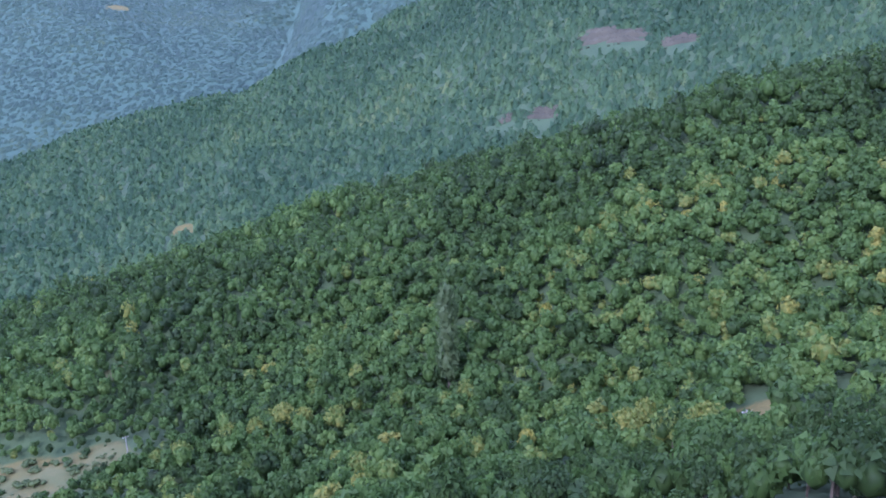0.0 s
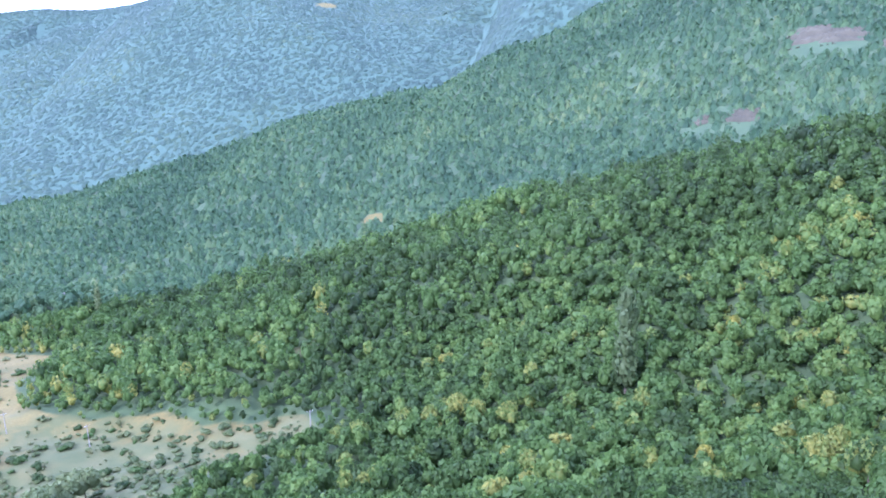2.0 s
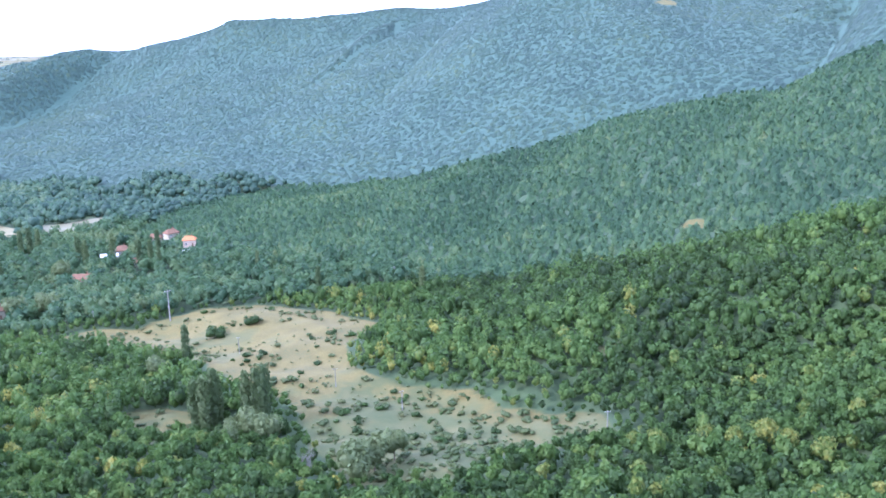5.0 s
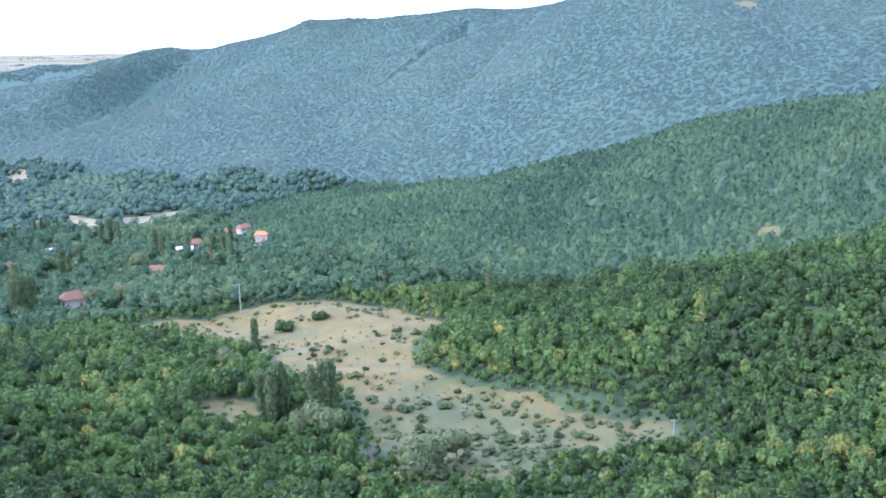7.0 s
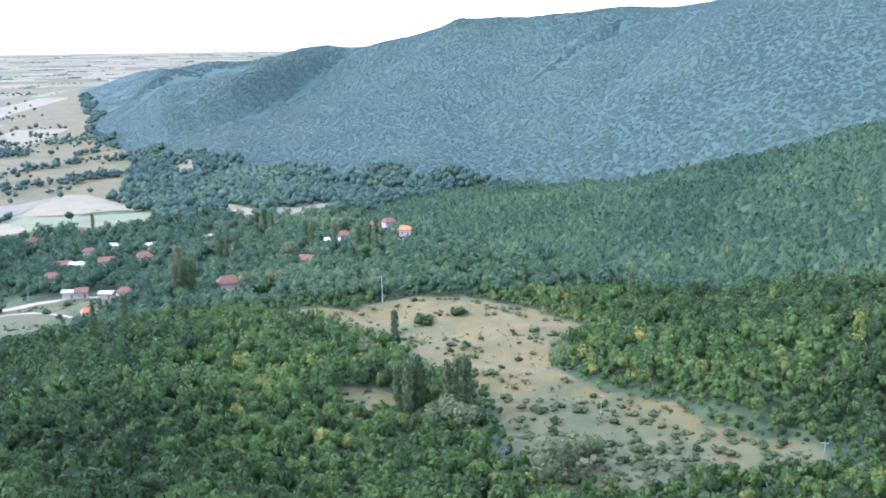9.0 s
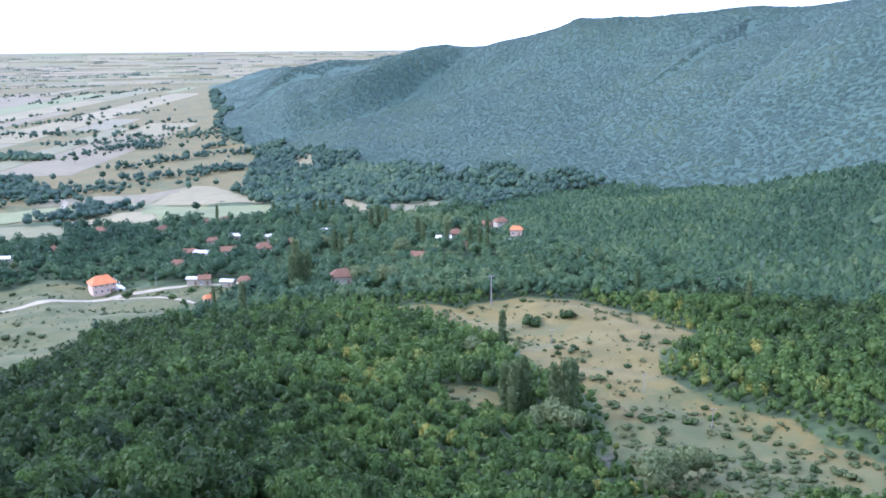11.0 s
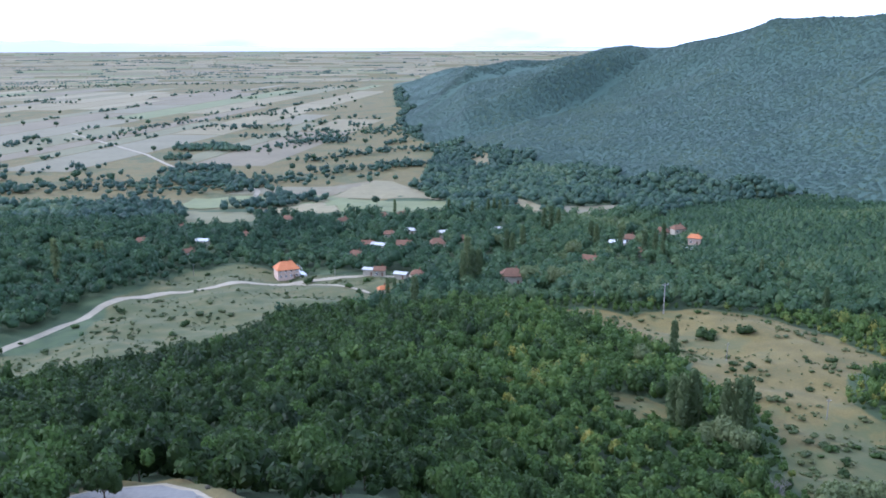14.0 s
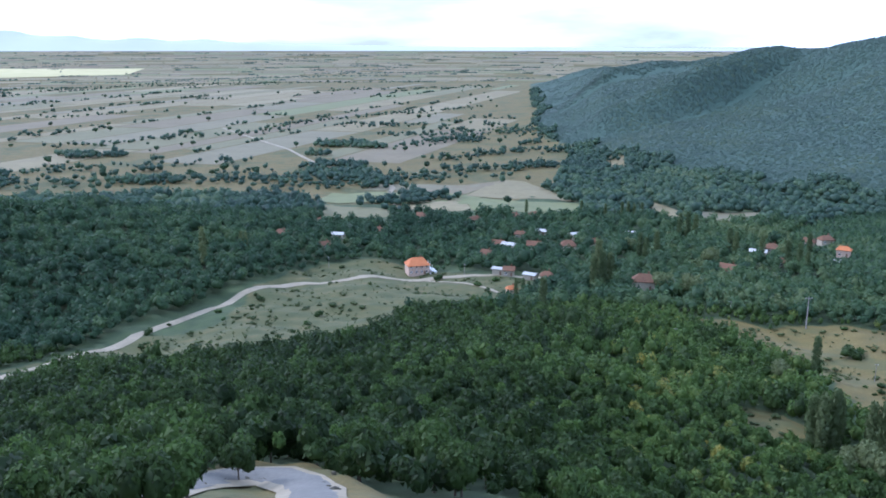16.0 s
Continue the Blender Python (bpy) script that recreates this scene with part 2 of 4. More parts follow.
def crest_lift(x, y, floor, crest, power, rough, seed):
    shape = np.shape(x)
    x, y, floor = np.ravel(x), np.ravel(y), np.ravel(floor)
    best = floor.copy()
    px, py = polar(np.array([c[0] for c in crest]), np.array([c[1] for c in crest]))
    run = 0.0
    for k in range(len(crest) - 1):
        ax, ay, bx, by = px[k], py[k], px[k + 1], py[k + 1]
        length = math.hypot(bx - ax, by - ay)
        reach = max(crest[k][3], crest[k + 1][3]) * 1.05
        near = np.flatnonzero((x > min(ax, bx) - reach) & (x < max(ax, bx) + reach) & (y > min(ay, by) - reach) & (y < max(ay, by) + reach))
        if len(near):
            qx, qy, low = x[near], y[near], floor[near]
            t = np.clip(((qx - ax) * (bx - ax) + (qy - ay) * (by - ay)) / length ** 2, 0, 1)
            d = np.hypot(qx - ax - t * (bx - ax), qy - ay - t * (by - ay))
            top = crest[k][2] + (crest[k + 1][2] - crest[k][2]) * t
            wide = crest[k][3] + (crest[k + 1][3] - crest[k][3]) * t
            along = (run + t * length) / (wide * 0.22 + 20)
            u = np.clip(np.sqrt((d / wide) ** 2 + 0.002) - 0.0447, 0, 1)
            gully = rough * np.sin(along * 2.2 + seed + 0.9 * np.sin(along * 0.9 + 2.2 * u)) * u * (1 - u) * 4
            z = low + np.maximum(top - low, 0) * ((1 - u) ** power * (1 + gully * 0.40) + gully * 0.10 * (1 - u))
            best[near] = np.maximum(best[near], z)
        run += length
    return best.reshape(shape)


def plain_rise(r, az):
    """The plain is raised far off so that its edge meets the camera's horizon."""
    far = np.clip((r - 3300) / 1600, 0, 1)
    return np.where(np.abs(az + 20) < 90, 129 * far ** 1.1, 20 * far)


def upland(x, y, floor):
    """The mountain with its buttresses, whose crests melt into its face."""
    z = crest_lift(x, y, floor, MOUNTAIN, 1.2, 0.9, 4.0)
    for k, rib in enumerate(RIBS):
        z = np.maximum(z, crest_lift(x, y, floor, rib, 1.0, 0.25, k * 1.7))
    foot = np.clip((-4.8 - np.degrees(np.arctan2(-x, y))) / 5.2, 0, 1)
    return floor + (z - floor) * foot * (0.6 + 0.4 * foot * (2 - foot))


def height(x, y):
    """Ground height in the world."""
    x, y = np.asarray(x, float), np.asarray(y, float)
    r = np.hypot(x, y)
    az = np.degrees(np.arctan2(-x, y))
    floor = smooth_table(az, r)
    floor = floor + plain_rise(r, az)
    z = crest_lift(x, y, floor, SPUR_NEAR, 1.25, 0.5, 1.0)
    z = np.maximum(z, crest_lift(x, y, floor, SPUR_MID, 1.15, 0.35, 2.0))
    z = np.maximum(z, upland(x, y, floor))
    z = np.maximum(z, crest_lift(x, y, floor, SPUR_WEST, 1.1, 0.4, 0.5))
    hilly = np.clip((z - floor) / 20, 0, 1)
    z = z + waves(x, y, 60, 3) * np.clip((r - 40) / 120, 0, 1) * 1.6 * np.clip((900 - r) / 300, 0.0, 1)
    z = z + waves(x, y, 260, 5) * hilly * 4.0
    return z + EYE


def inside(x, y, shape):
    """How far points lie inside an outline of (degrees, metres) corners: metres, negative outside."""
    px, py = polar(np.array([c[0] for c in shape], float), np.array([c[1] for c in shape], float))
    odd = np.zeros(np.shape(x), bool)
    near = np.full(np.shape(x), 1e9)
    for k in range(len(px)):
        ax, ay, bx, by = px[k - 1], py[k - 1], px[k], py[k]
        t = np.clip(((x - ax) * (bx - ax) + (y - ay) * (by - ay)) / ((bx - ax) ** 2 + (by - ay) ** 2 + 1e-9), 0, 1)
        near = np.minimum(near, np.hypot(x - ax - t * (bx - ax), y - ay - t * (by - ay)))
        with np.errstate(divide="ignore", invalid="ignore"):
            cross = ((ay > y) != (by > y)) & (x < (bx - ax) * (y - ay) / (by - ay) + ax)
        odd ^= cross
    return np.where(odd, near, -near)


# ---- open ground and ways: outlines in (degrees left of +y, metres out) ----
MEADOW = [(-16.4, 340), (-21.3, 332), (-24.9, 342), (-29.3, 341), (-34, 324), (-37.6, 302), (-34.9, 278), (-35.3, 250), (-38.9, 234), (-43.7, 224), (-46, 209), (-53, 198), (-54, 184), (-46, 178), (-42.3, 164), (-36, 165), (-33.2, 192), (-32, 226), (-27.6, 253), (-24.8, 289), (-20, 315)]
CLEARING = [(-20.3, 237), (-22.7, 236), (-24.7, 225), (-24.2, 215), (-21.4, 212)]
WEST_MEADOW = [(29.5, 322), (20.7, 355), (15.5, 367), (13, 425), (9, 470), (6, 480), (1.4, 450), (-4.1, 425), (-6, 405), (-1.3, 358), (3.8, 350), (7.9, 292), (13.7, 301), (22.9, 312)]
TRACK = [(40, 290), (33, 305), (28.3, 319), (23.9, 339), (19.9, 371), (15.4, 403), (14.3, 414), (10.8, 431), (6.2, 430), (1.4, 434), (-2.5, 434), (-6.4, 425)]
HAIRPIN = [(34, 38), (28, 50), (23.5, 62), (20.6, 71), (18, 78), (15, 82), (12.6, 81), (11, 77), (10.2, 70), (10.2, 62), (10.8, 50)]
BARE = [(-53.9, 234, 5), (-59.3, 391, 7), (-60.1, 303, 5), (-57, 1001, 14), (-45, 700, 10), (-98, 118, 6)]

OUTCROPS = [(-87.2, 446, 16), (-89.0, 442, 15), (-92.3, 432, 13), (-83.6, 402, 11), (-81.2, 404, 7)]


def spline(points, step):
    """Even points along a smooth way through polar corners."""
    px, py = polar(np.array([p[0] for p in points], float), np.array([p[1] for p in points], float))
    q = np.stack([px, py], 1)
    out = []
    for k in range(len(q) - 1):
        a, b, c, d = q[max(k - 1, 0)], q[k], q[k + 1], q[min(k + 2, len(q) - 1)]
        n = max(int(np.linalg.norm(c - b) / step), 1)
        for i in range(n):
            t = i / n
            out.append(0.5 * (2 * b + (c - a) * t + (2 * a - 5 * b + 4 * c - d) * t ** 2 + (3 * b - a - 3 * c + d) * t ** 3))
    return np.array(out + [q[-1]])


def way_distance(x, y, line):
    d = np.full(np.shape(x), 1e9)
    for k in range(len(line) - 1):
        (ax, ay), (bx, by) = line[k], line[k + 1]
        t = np.clip(((x - ax) * (bx - ax) + (y - ay) * (by - ay)) / ((bx - ax) ** 2 + (by - ay) ** 2 + 1e-9), 0, 1)
        d = np.minimum(d, np.hypot(x - ax - t * (bx - ax), y - ay - t * (by - ay)))
    return d


TRACK_LINE, HAIRPIN_LINE = spline(TRACK, 6.0), spline(HAIRPIN, 3.0)


def bed(x, y):
    """Ground height with the hairpin's bench cut level into the slope."""
    z = height(x, y)
    d = way_distance(x, y, HAIRPIN_LINE)
    zc = height(*HAIRPIN_LINE.T)
    weight, level = 1e-9, 0.0
    for (px, py), pz in zip(HAIRPIN_LINE, zc):
        g = np.exp(-((x - px) ** 2 + (y - py) ** 2) / 18.0) + 1e-30
        weight, level = weight + g, level + g * pz
    level = level / weight
    w = np.clip((8.0 - d) / 4.0, 0, 1)
    w = w * w * (3 - 2 * w)
    return z * (1 - w) + level * w


def lifted(x, y):
    x, y = np.asarray(x, float), np.asarray(y, float)
    r = np.hypot(x, y)
    z = height(x, y)
    near = r < 130
    if near.any():
        z = np.where(near, bed(x, y), z)
    return z


# ---- building helpers ----
def mesh_from(name, verts, faces, material, tint=None, smooth=False):
    """A mesh from arrays; all faces have the same number of corners."""
    verts, faces = np.asarray(verts, np.float32), np.asarray(faces, np.int32)
    m = bpy.data.meshes.new(name)
    k = faces.shape[1]
    m.vertices.add(len(verts))
    m.vertices.foreach_set("co", verts.ravel())
    m.loops.add(faces.size)
    m.loops.foreach_set("vertex_index", faces.ravel())
    m.polygons.add(len(faces))
    m.polygons.foreach_set("loop_start", np.arange(0, faces.size, k, dtype=np.int32))
    if tint is not None:
        m.attributes.new("tint", "FLOAT", "POINT").data.foreach_set("value", np.asarray(tint, np.float32))
    m.materials.append(material)
    m.update(calc_edges=True)
    if smooth:
        m.polygons.foreach_set("use_smooth", np.ones(len(faces), bool))
    return m


def part(name, bm, material, parent, label=""):
    m = bpy.data.meshes.new(name)
    bm.to_mesh(m)
    bm.free()
    m.materials.append(material)
    ob = new(name, m)
    ob.parent = parent
    return tagged(ob, label)


# ---- ground ----
def build_ground():
    az = np.unique(np.round(np.concatenate([np.arange(-115, 45.01, 0.5), np.arange(-180, -115, 5.0), np.arange(45, 180, 5.0)]), 3))
    rr = np.concatenate([np.geomspace(0.02, 60, 22), np.arange(62.5, 470, 3.1), np.geomspace(474, 1500, 100), np.geomspace(1530, 4900, 60)])
    a, r = np.meshgrid(az, rr, indexing="ij")
    x, y = polar(a, r)
    z = lifted(x, y)
    x = x + 0.1 * np.exp(-r)
    verts = np.stack([x, y, z], -1).reshape(-1, 3)
    na, nr = len(az), len(rr)
    i, j = np.meshgrid(np.arange(na), np.arange(nr - 1), indexing="ij")
    i2 = (i + 1) % na
    quads = np.stack([i * nr + j, i * nr + j + 1, i2 * nr + j + 1, i2 * nr + j], -1).reshape(-1, 4)
    m = mesh_from("ground", verts, quads[:, ::-1], MAT_GROUND, smooth=True)
    fx, fy = verts[:, 0].astype(float), verts[:, 1].astype(float)
    open_ground = np.maximum.reduce([inside(fx, fy, MEADOW), inside(fx, fy, CLEARING), inside(fx, fy, WEST_MEADOW)])
    mask = np.clip(0.8 + open_ground / 8, 0, 1)
    rad = np.hypot(fx, fy)
    mask = np.maximum(mask, np.clip((openness(fx, fy) - 0.4) * 3, 0, 1))
    mask = np.maximum(mask, np.clip((11 - way_distance(fx, fy, HAIRPIN_LINE)) / 6, 0, 1) * 0.75)
    for ba, br, bw in BARE:
        bx, by = polar(ba, br)
        mask = np.maximum(mask, np.clip(1.4 - np.hypot(fx - bx, fy - by) / bw, 0, 1))
    lush = np.where(inside(fx, fy, WEST_MEADOW) > -8, 0.80, np.where(inside(fx, fy, MEADOW) > -15, 0.33 + 0.36 * np.clip((245 - rad) / 50, 0, 1), 0.45))
    form = landform(fx, fy)
    # share of painted haze: full on the mountain, slight on the middle spur
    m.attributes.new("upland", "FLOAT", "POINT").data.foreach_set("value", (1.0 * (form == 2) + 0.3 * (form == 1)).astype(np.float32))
    m.attributes.new("lush", "FLOAT", "POINT").data.foreach_set("value", lush.astype(np.float32))
    m.attributes.new("meadow", "FLOAT", "POINT").data.foreach_set("value", mask.astype(np.float32))
    return tagged(new("ground", m), "dry grass and leaf litter over rolling hillsides and plain", "ground", kind="structure")


def landform(x, y):
    """0 valley and near slopes, 1 the middle spur, 2 the mountain."""
    floor = smooth_table(np.degrees(np.arctan2(-x, y)), np.hypot(x, y))
    a = crest_lift(x, y, floor, SPUR_MID, 1.15, 0.35, 2.0) - floor
    b = upland(x, y, floor) - floor
    n = crest_lift(x, y, floor, SPUR_NEAR, 1.25, 0.5, 1.0) - floor
    code = np.where((a > 2.5) & (a >= n), 1, 0)
    return np.where((b > 9 + 4 * waves(x, y, 90, 61)) & (b >= a), 2, code)


def floor_lift(x, y):
    """How far the land stands above the valley floor."""
    r = np.hypot(x, y)
    return height(x, y) - EYE - smooth_table(np.degrees(np.arctan2(-x, y)), r)


def openness(x, y):
    """1 on the farmed plain, 0 in woods and the village."""
    r = np.hypot(x, y)
    az = np.degrees(np.arctan2(-x, y))
    edge = np.interp(az, [-34, -12, -10, -8.4, -7, -3, 2, 8, 12, 20, 30, 45], [9000, 9000, 2600, 1150, 820, 650, 690, 690, 760, 790, 820, 840])
    lift = floor_lift(x, y) - plain_rise(r, az)
    flat = np.clip((7 - lift) / 3, 0, 1)
    edge = np.where(r > 3000, 0, edge)
    return np.clip((r - edge) / 40 + 0.5, 0, 1) * flat * (az > -40) * (az < 60)


def canopy(x, y):
    """The share of ground that trees cover."""
    r = np.hypot(x, y)
    az = np.degrees(np.arctan2(-x, y))
    open_ground = np.maximum.reduce([inside(x, y, MEADOW), inside(x, y, CLEARING), inside(x, y, WEST_MEADOW)])
    c = np.where(open_ground > -1.5, 0.0, 1.0)
    c = c * ((az < 8.5) | (az > 18.5) | (r > 84)) * (r > np.interp(az, [-110, -90, -50, -30, 0, 18, 18.6, 45], [60, 74, 84, 82, 74, 72, 60, 60]))
    c = c * ((az < 12.5) | (way_distance(x, y, TRACK_LINE) > 10) | (r > 470))
    c = c * ((az < 13) | (r > 420) | (way_distance(x * (1 + 18 / r), y * (1 + 18 / r), TRACK_LINE) > 9))
    for quad in NAMED_FIELDS:
        c = c * (inside(x, y, quad[:4]) < 2) * (inside(x * (1 + 26 / r), y * (1 + 26 / r), quad[:4]) < 2)
    c = c * ((r < 240) | (inside(x * (1 + 16 / r), y * (1 + 16 / r), MEADOW) < 0))
    for ba, br, bw in BARE:
        bx, by = polar(ba, br)
        c = c * (np.hypot(x - bx, y - by) > bw * 0.8)
    for ba, br, bw in OUTCROPS:
        bx, by = polar(ba, br - 4)
        c = c * (np.hypot(x - bx, y - by) > bw * 0.6)
    for hx, hy, hw in CLEAR:
        c = c * (np.hypot(x - hx, y - hy) > hw)
    c = c * (way_distance(x, y, HAIRPIN_LINE) > 4.6) * (way_distance(x, y, TRACK_LINE) > 5.0)
    c = c * (1 - openness(x, y))
    village = (az > -28) * (az < 12) * (r > 395) * (r < 720) * (floor_lift(x, y) < 5)
    c = c * np.where(village, 0.80, 1.0)
    wood = waves(x, y, 220, 21)
    farm = openness(x, y) > 0.5
    c = np.where(farm & (r < 1300), np.where(wood > 0.75, 0.9, 0.0), c)
    return c


NAMED_FIELDS = [((9.3, 712), (-1.3, 690), (-2.4, 748), (8.0, 760), 2), ((9.0, 640), (4.0, 632), (3.8, 669), (8.9, 690), 5), ((4.1, 690), (-0.6, 735), (-4.0, 840), (2.4, 764), 1),
                ((3.6, 668), (-1.5, 665), (-0.8, 722), (3.9, 700), 3), ((-1.5, 665), (-9.0, 649), (-8.9, 700), (-0.9, 728), 2), ((-1.0, 735), (-8.6, 715), (-5.1, 830), (-3.5, 842), 0),
                ((-13.0, 711), (-13.7, 721), (-16.2, 650), (-14.8, 640), 0), ((-16.3, 690), (-20.8, 690), (-20.2, 650), (-16.7, 640), 4),
                ((6.0, 770), (-1.0, 770), (-2.5, 800), (5.0, 815), 4),
                ((-10.4, 955), (-11.8, 945), (-11.8, 1000), (-10.4, 1010), 0)]

# houses: degrees, metres, roof kind (0 orange, 1 old red, 2 pale sheet)
WEST_LANE = [(-4.1, 431, 1), (-3.4, 433, 2), (-4.3, 389, 0), (8.6, 510, 1), (7.7, 533, 2), (5, 569, 1), (9, 606, 1), (2.1, 613, 1), (-2.5, 480, 1), (-4.1, 509, 2), (-4.8, 544, 1), (-1.7, 611, 1), (-4.4, 621, 1), (-3.3, 519, 1), (11.5, 541, 1)]
EAST_LANE = [(-6.7, 414, 1), (-5.6, 419, 2), (-5.8, 507, 1), (-6.3, 557, 2), (-8.1, 510, 1), (-8.6, 546, 2), (-10, 519, 1), (-11.9, 528, 2), (-12.6, 509, 2), (-12.2, 563, 2), (-18.7, 441, 1), (-22, 480, 1), (-25.4, 506, 0), (-25.2, 488, 2), (-24.3, 541, 1), (-23.3, 545, 1), (-5.7, 630, 1), (-21.2, 520, 1), (-20.4, 505, 2)]
HOUSES = [(2.3, 447, 11.5, 9, 5.2, 14, 0), (-13.3, 393, 10, 7.5, 4.2, 4, 1)]
dice = random.Random(17)
for ha, hr, hk in WEST_LANE + EAST_LANE:
    long = dice.uniform(6.2, 9.0) if hr > 440 else dice.uniform(4.2, 6.5)
    HOUSES.append((ha, hr, long, long * dice.uniform(0.62, 0.82), dice.uniform(2.7, 3.4) if hk else 4.1, dice.uniform(-25, 35), hk))
# trees keep clear of each house, and towards the lookout so that it shows
CLEAR = []
for ha, hr, hl, hd, hh, ht, hk in HOUSES:
    for back, wide in ((0, 0.62), (6, 0.5), (12, 0.45), (18, 0.36)):
        cx, cy = polar(ha, hr - back)
        CLEAR.append((cx, cy, hl * wide))

ground = build_ground()


# ---- woods ----
ICO = bmesh.new()
bmesh.ops.create_icosphere(ICO, subdivisions=1, radius=1.0)
ICO_V = np.array([v.co[:] for v in ICO.verts])
ICO_F = np.array([[v.index for v in f.verts] for f in ICO.faces])
ICO.free()


def crown_shape(rng, blobs, leaves, leaf, tall=0.9, spread=0.55, core=1.0):
    """A crown of rounded clumps beset with leaf sprays, about 1 in radius, its foot at z = 0."""
    vs, fs, at = [], [], 0
    centres = []
    for k in range(blobs):
        a = rng.uniform(0, 2 * np.pi)
        d = 0 if blobs == 1 else spread * math.sqrt(rng.uniform(0.05, 1))
        c = np.array([d * math.cos(a), d * math.sin(a), tall * rng.uniform(0.75, 1.25) + (0.25 - 0.45 * d)])
        s = (0.92 if blobs == 1 else rng.uniform(0.40, 0.58))
        centres.append((c, s))
        v = ICO_V * (core * s * rng.uniform(0.8, 1.15, (len(ICO_V), 1))) * np.array([1, 1, 0.95 if blobs > 1 else tall])
        vs.append(v + c)
        fs.append(ICO_F + at)
        at += len(v)
    if leaves:
        pick = rng.randint(0, blobs, leaves)
        d = rng.normal(size=(leaves, 3))
        d[:, 2] = np.where(d[:, 2] < -0.35, -d[:, 2], d[:, 2])
        d /= np.linalg.norm(d, axis=1, keepdims=True)
        cc = np.array([centres[p][0] for p in pick])
        ss = np.array([centres[p][1] for p in pick])
        mid = cc + d * (ss * rng.uniform(0.9, 1.18, leaves))[:, None]
        nrm = d + rng.normal(size=(leaves, 3)) * 0.55
        nrm /= np.linalg.norm(nrm, axis=1, keepdims=True)
        u = np.cross(nrm, rng.normal(size=(leaves, 3)))
        u /= np.linalg.norm(u, axis=1, keepdims=True)
        w = np.cross(nrm, u)
        size = leaf * rng.uniform(0.6, 1.4, (leaves, 1))
        tri = np.stack([mid + u * size, mid - u * size * 0.6 + w * size * 0.8, mid - u * size * 0.6 - w * size * 0.8], 1)
        vs.append(tri.reshape(-1, 3))
        fs.append(np.arange(leaves * 3).reshape(-1, 3) + at)
    return np.concatenate(vs), np.concatenate(fs)


def dome_shape(rng, sides=5, leaves=0, leaf=0.4):
    """A far crown: a faceted dome with an uneven rim, with a few sprays that break its outline."""
    a = np.arange(sides) * 2 * np.pi / sides + rng.uniform(-0.3, 0.3, sides)
    q = rng.uniform(0.75, 1.2, sides)
    rim = np.stack([q * np.cos(a), q * np.sin(a), rng.uniform(-0.25, 0.15, sides)], 1)
    v = [np.concatenate([rim, [[rng.normal() * 0.15, rng.normal() * 0.15, rng.uniform(0.85, 1.15)]]])]
    f = [np.array([[k, (k + 1) % sides, sides] for k in range(sides)])]
    if leaves:
        d = rng.normal(size=(leaves, 3))
        d[:, 2] = np.abs(d[:, 2]) + 0.3
        d *= rng.uniform(0.75, 1.1, (leaves, 1)) / np.linalg.norm(d, axis=1, keepdims=True)
        tri = d[:, None, :] + rng.normal(size=(leaves, 3, 3)) * leaf * 0.6
        v.append(tri.reshape(-1, 3))
        f.append(np.arange(leaves * 3).reshape(-1, 3) + sides + 1)
    return np.concatenate(v), np.concatenate(f)


def scatter(spacing, r0, r1, az0, az1, seed, loose=0.5):
    """Jittered places on the ground within a sector."""
    rng = np.random.RandomState(seed)
    n = int(2 * r1 / spacing)
    g = (np.arange(n) - n / 2) * spacing
    x, y = np.meshgrid(g, g)
    x = x + rng.uniform(-loose, loose, x.shape) * spacing + (np.arange(n) % 2)[:, None] * spacing * 0.5
    y = y + rng.uniform(-loose, loose, y.shape) * spacing
    x, y = x.ravel(), y.ravel()
    r, az = np.hypot(x, y), np.degrees(np.arctan2(-x, y))
    k = (r >= r0) & (r < r1) & (az > az0) & (az < az1)
    return x[k], y[k]


def hidden(x, y, tall=16.0):
    """True where nearer land stands in the way of the lookout."""
    r = np.hypot(x, y)
    mine = (height(x, y) + tall - EYE) / r
    worst = np.full(x.shape, -9.0)
    for s in np.linspace(0.22, 0.96, 14):
        worst = np.maximum(worst, (height(x * s, y * s) + 3 - EYE) / (r * s))
    return worst > mine


def tint_of(x, y, rng):
    """Each tree's leaf colour: paler and yellower on the near spur, darker on the west spur, with relief shading and
    haze painted in farther off.
    """
    r, az = np.hypot(x, y), np.degrees(np.arctan2(-x, y))
    t = 0.36 + 0.14 * rng.normal(size=x.shape) + 0.13 * waves(x, y, 110, 31)
    # broad waves beyond 450 m imitate light and shade on the far slopes
    t = t + 0.16 * waves(x, y, 330, 37) * (r > 450) + 0.08 * np.clip((-az - 38) / 12, 0, 1) * (r < 420) + 0.05 * np.clip((-az - 38) / 12, 0, 1)
    # the last two terms pale the valley trees in place of haze
    t = t - 0.10 * (az > -12) * (r < 330) - 0.03 * (az > -8) + 0.13 * np.clip((-6 - az) / 6, 0, 1) * np.clip((az + 46) / 10, 0, 1) + 0.14 * np.clip((-9 - az) / 6, 0, 1) * np.clip((az + 46) / 12, 0, 1) * np.clip((r - 150) / 40, 0, 1) * np.clip((560 - r) / 80, 0, 1)
    t = t - 0.16 * np.clip((-az - 68) / 8, 0, 1) * np.clip((r - 200) / 30, 0, 1) * (r < 330) + 0.12 * np.clip((-az - 66) / 8, 0, 1) * (r > 110) * (r < 200)
    t = np.where((rng.uniform(size=x.shape) < 0.012) & (r < 450), t + 0.22, t)
    return np.clip(t, 0.0, 0.95)


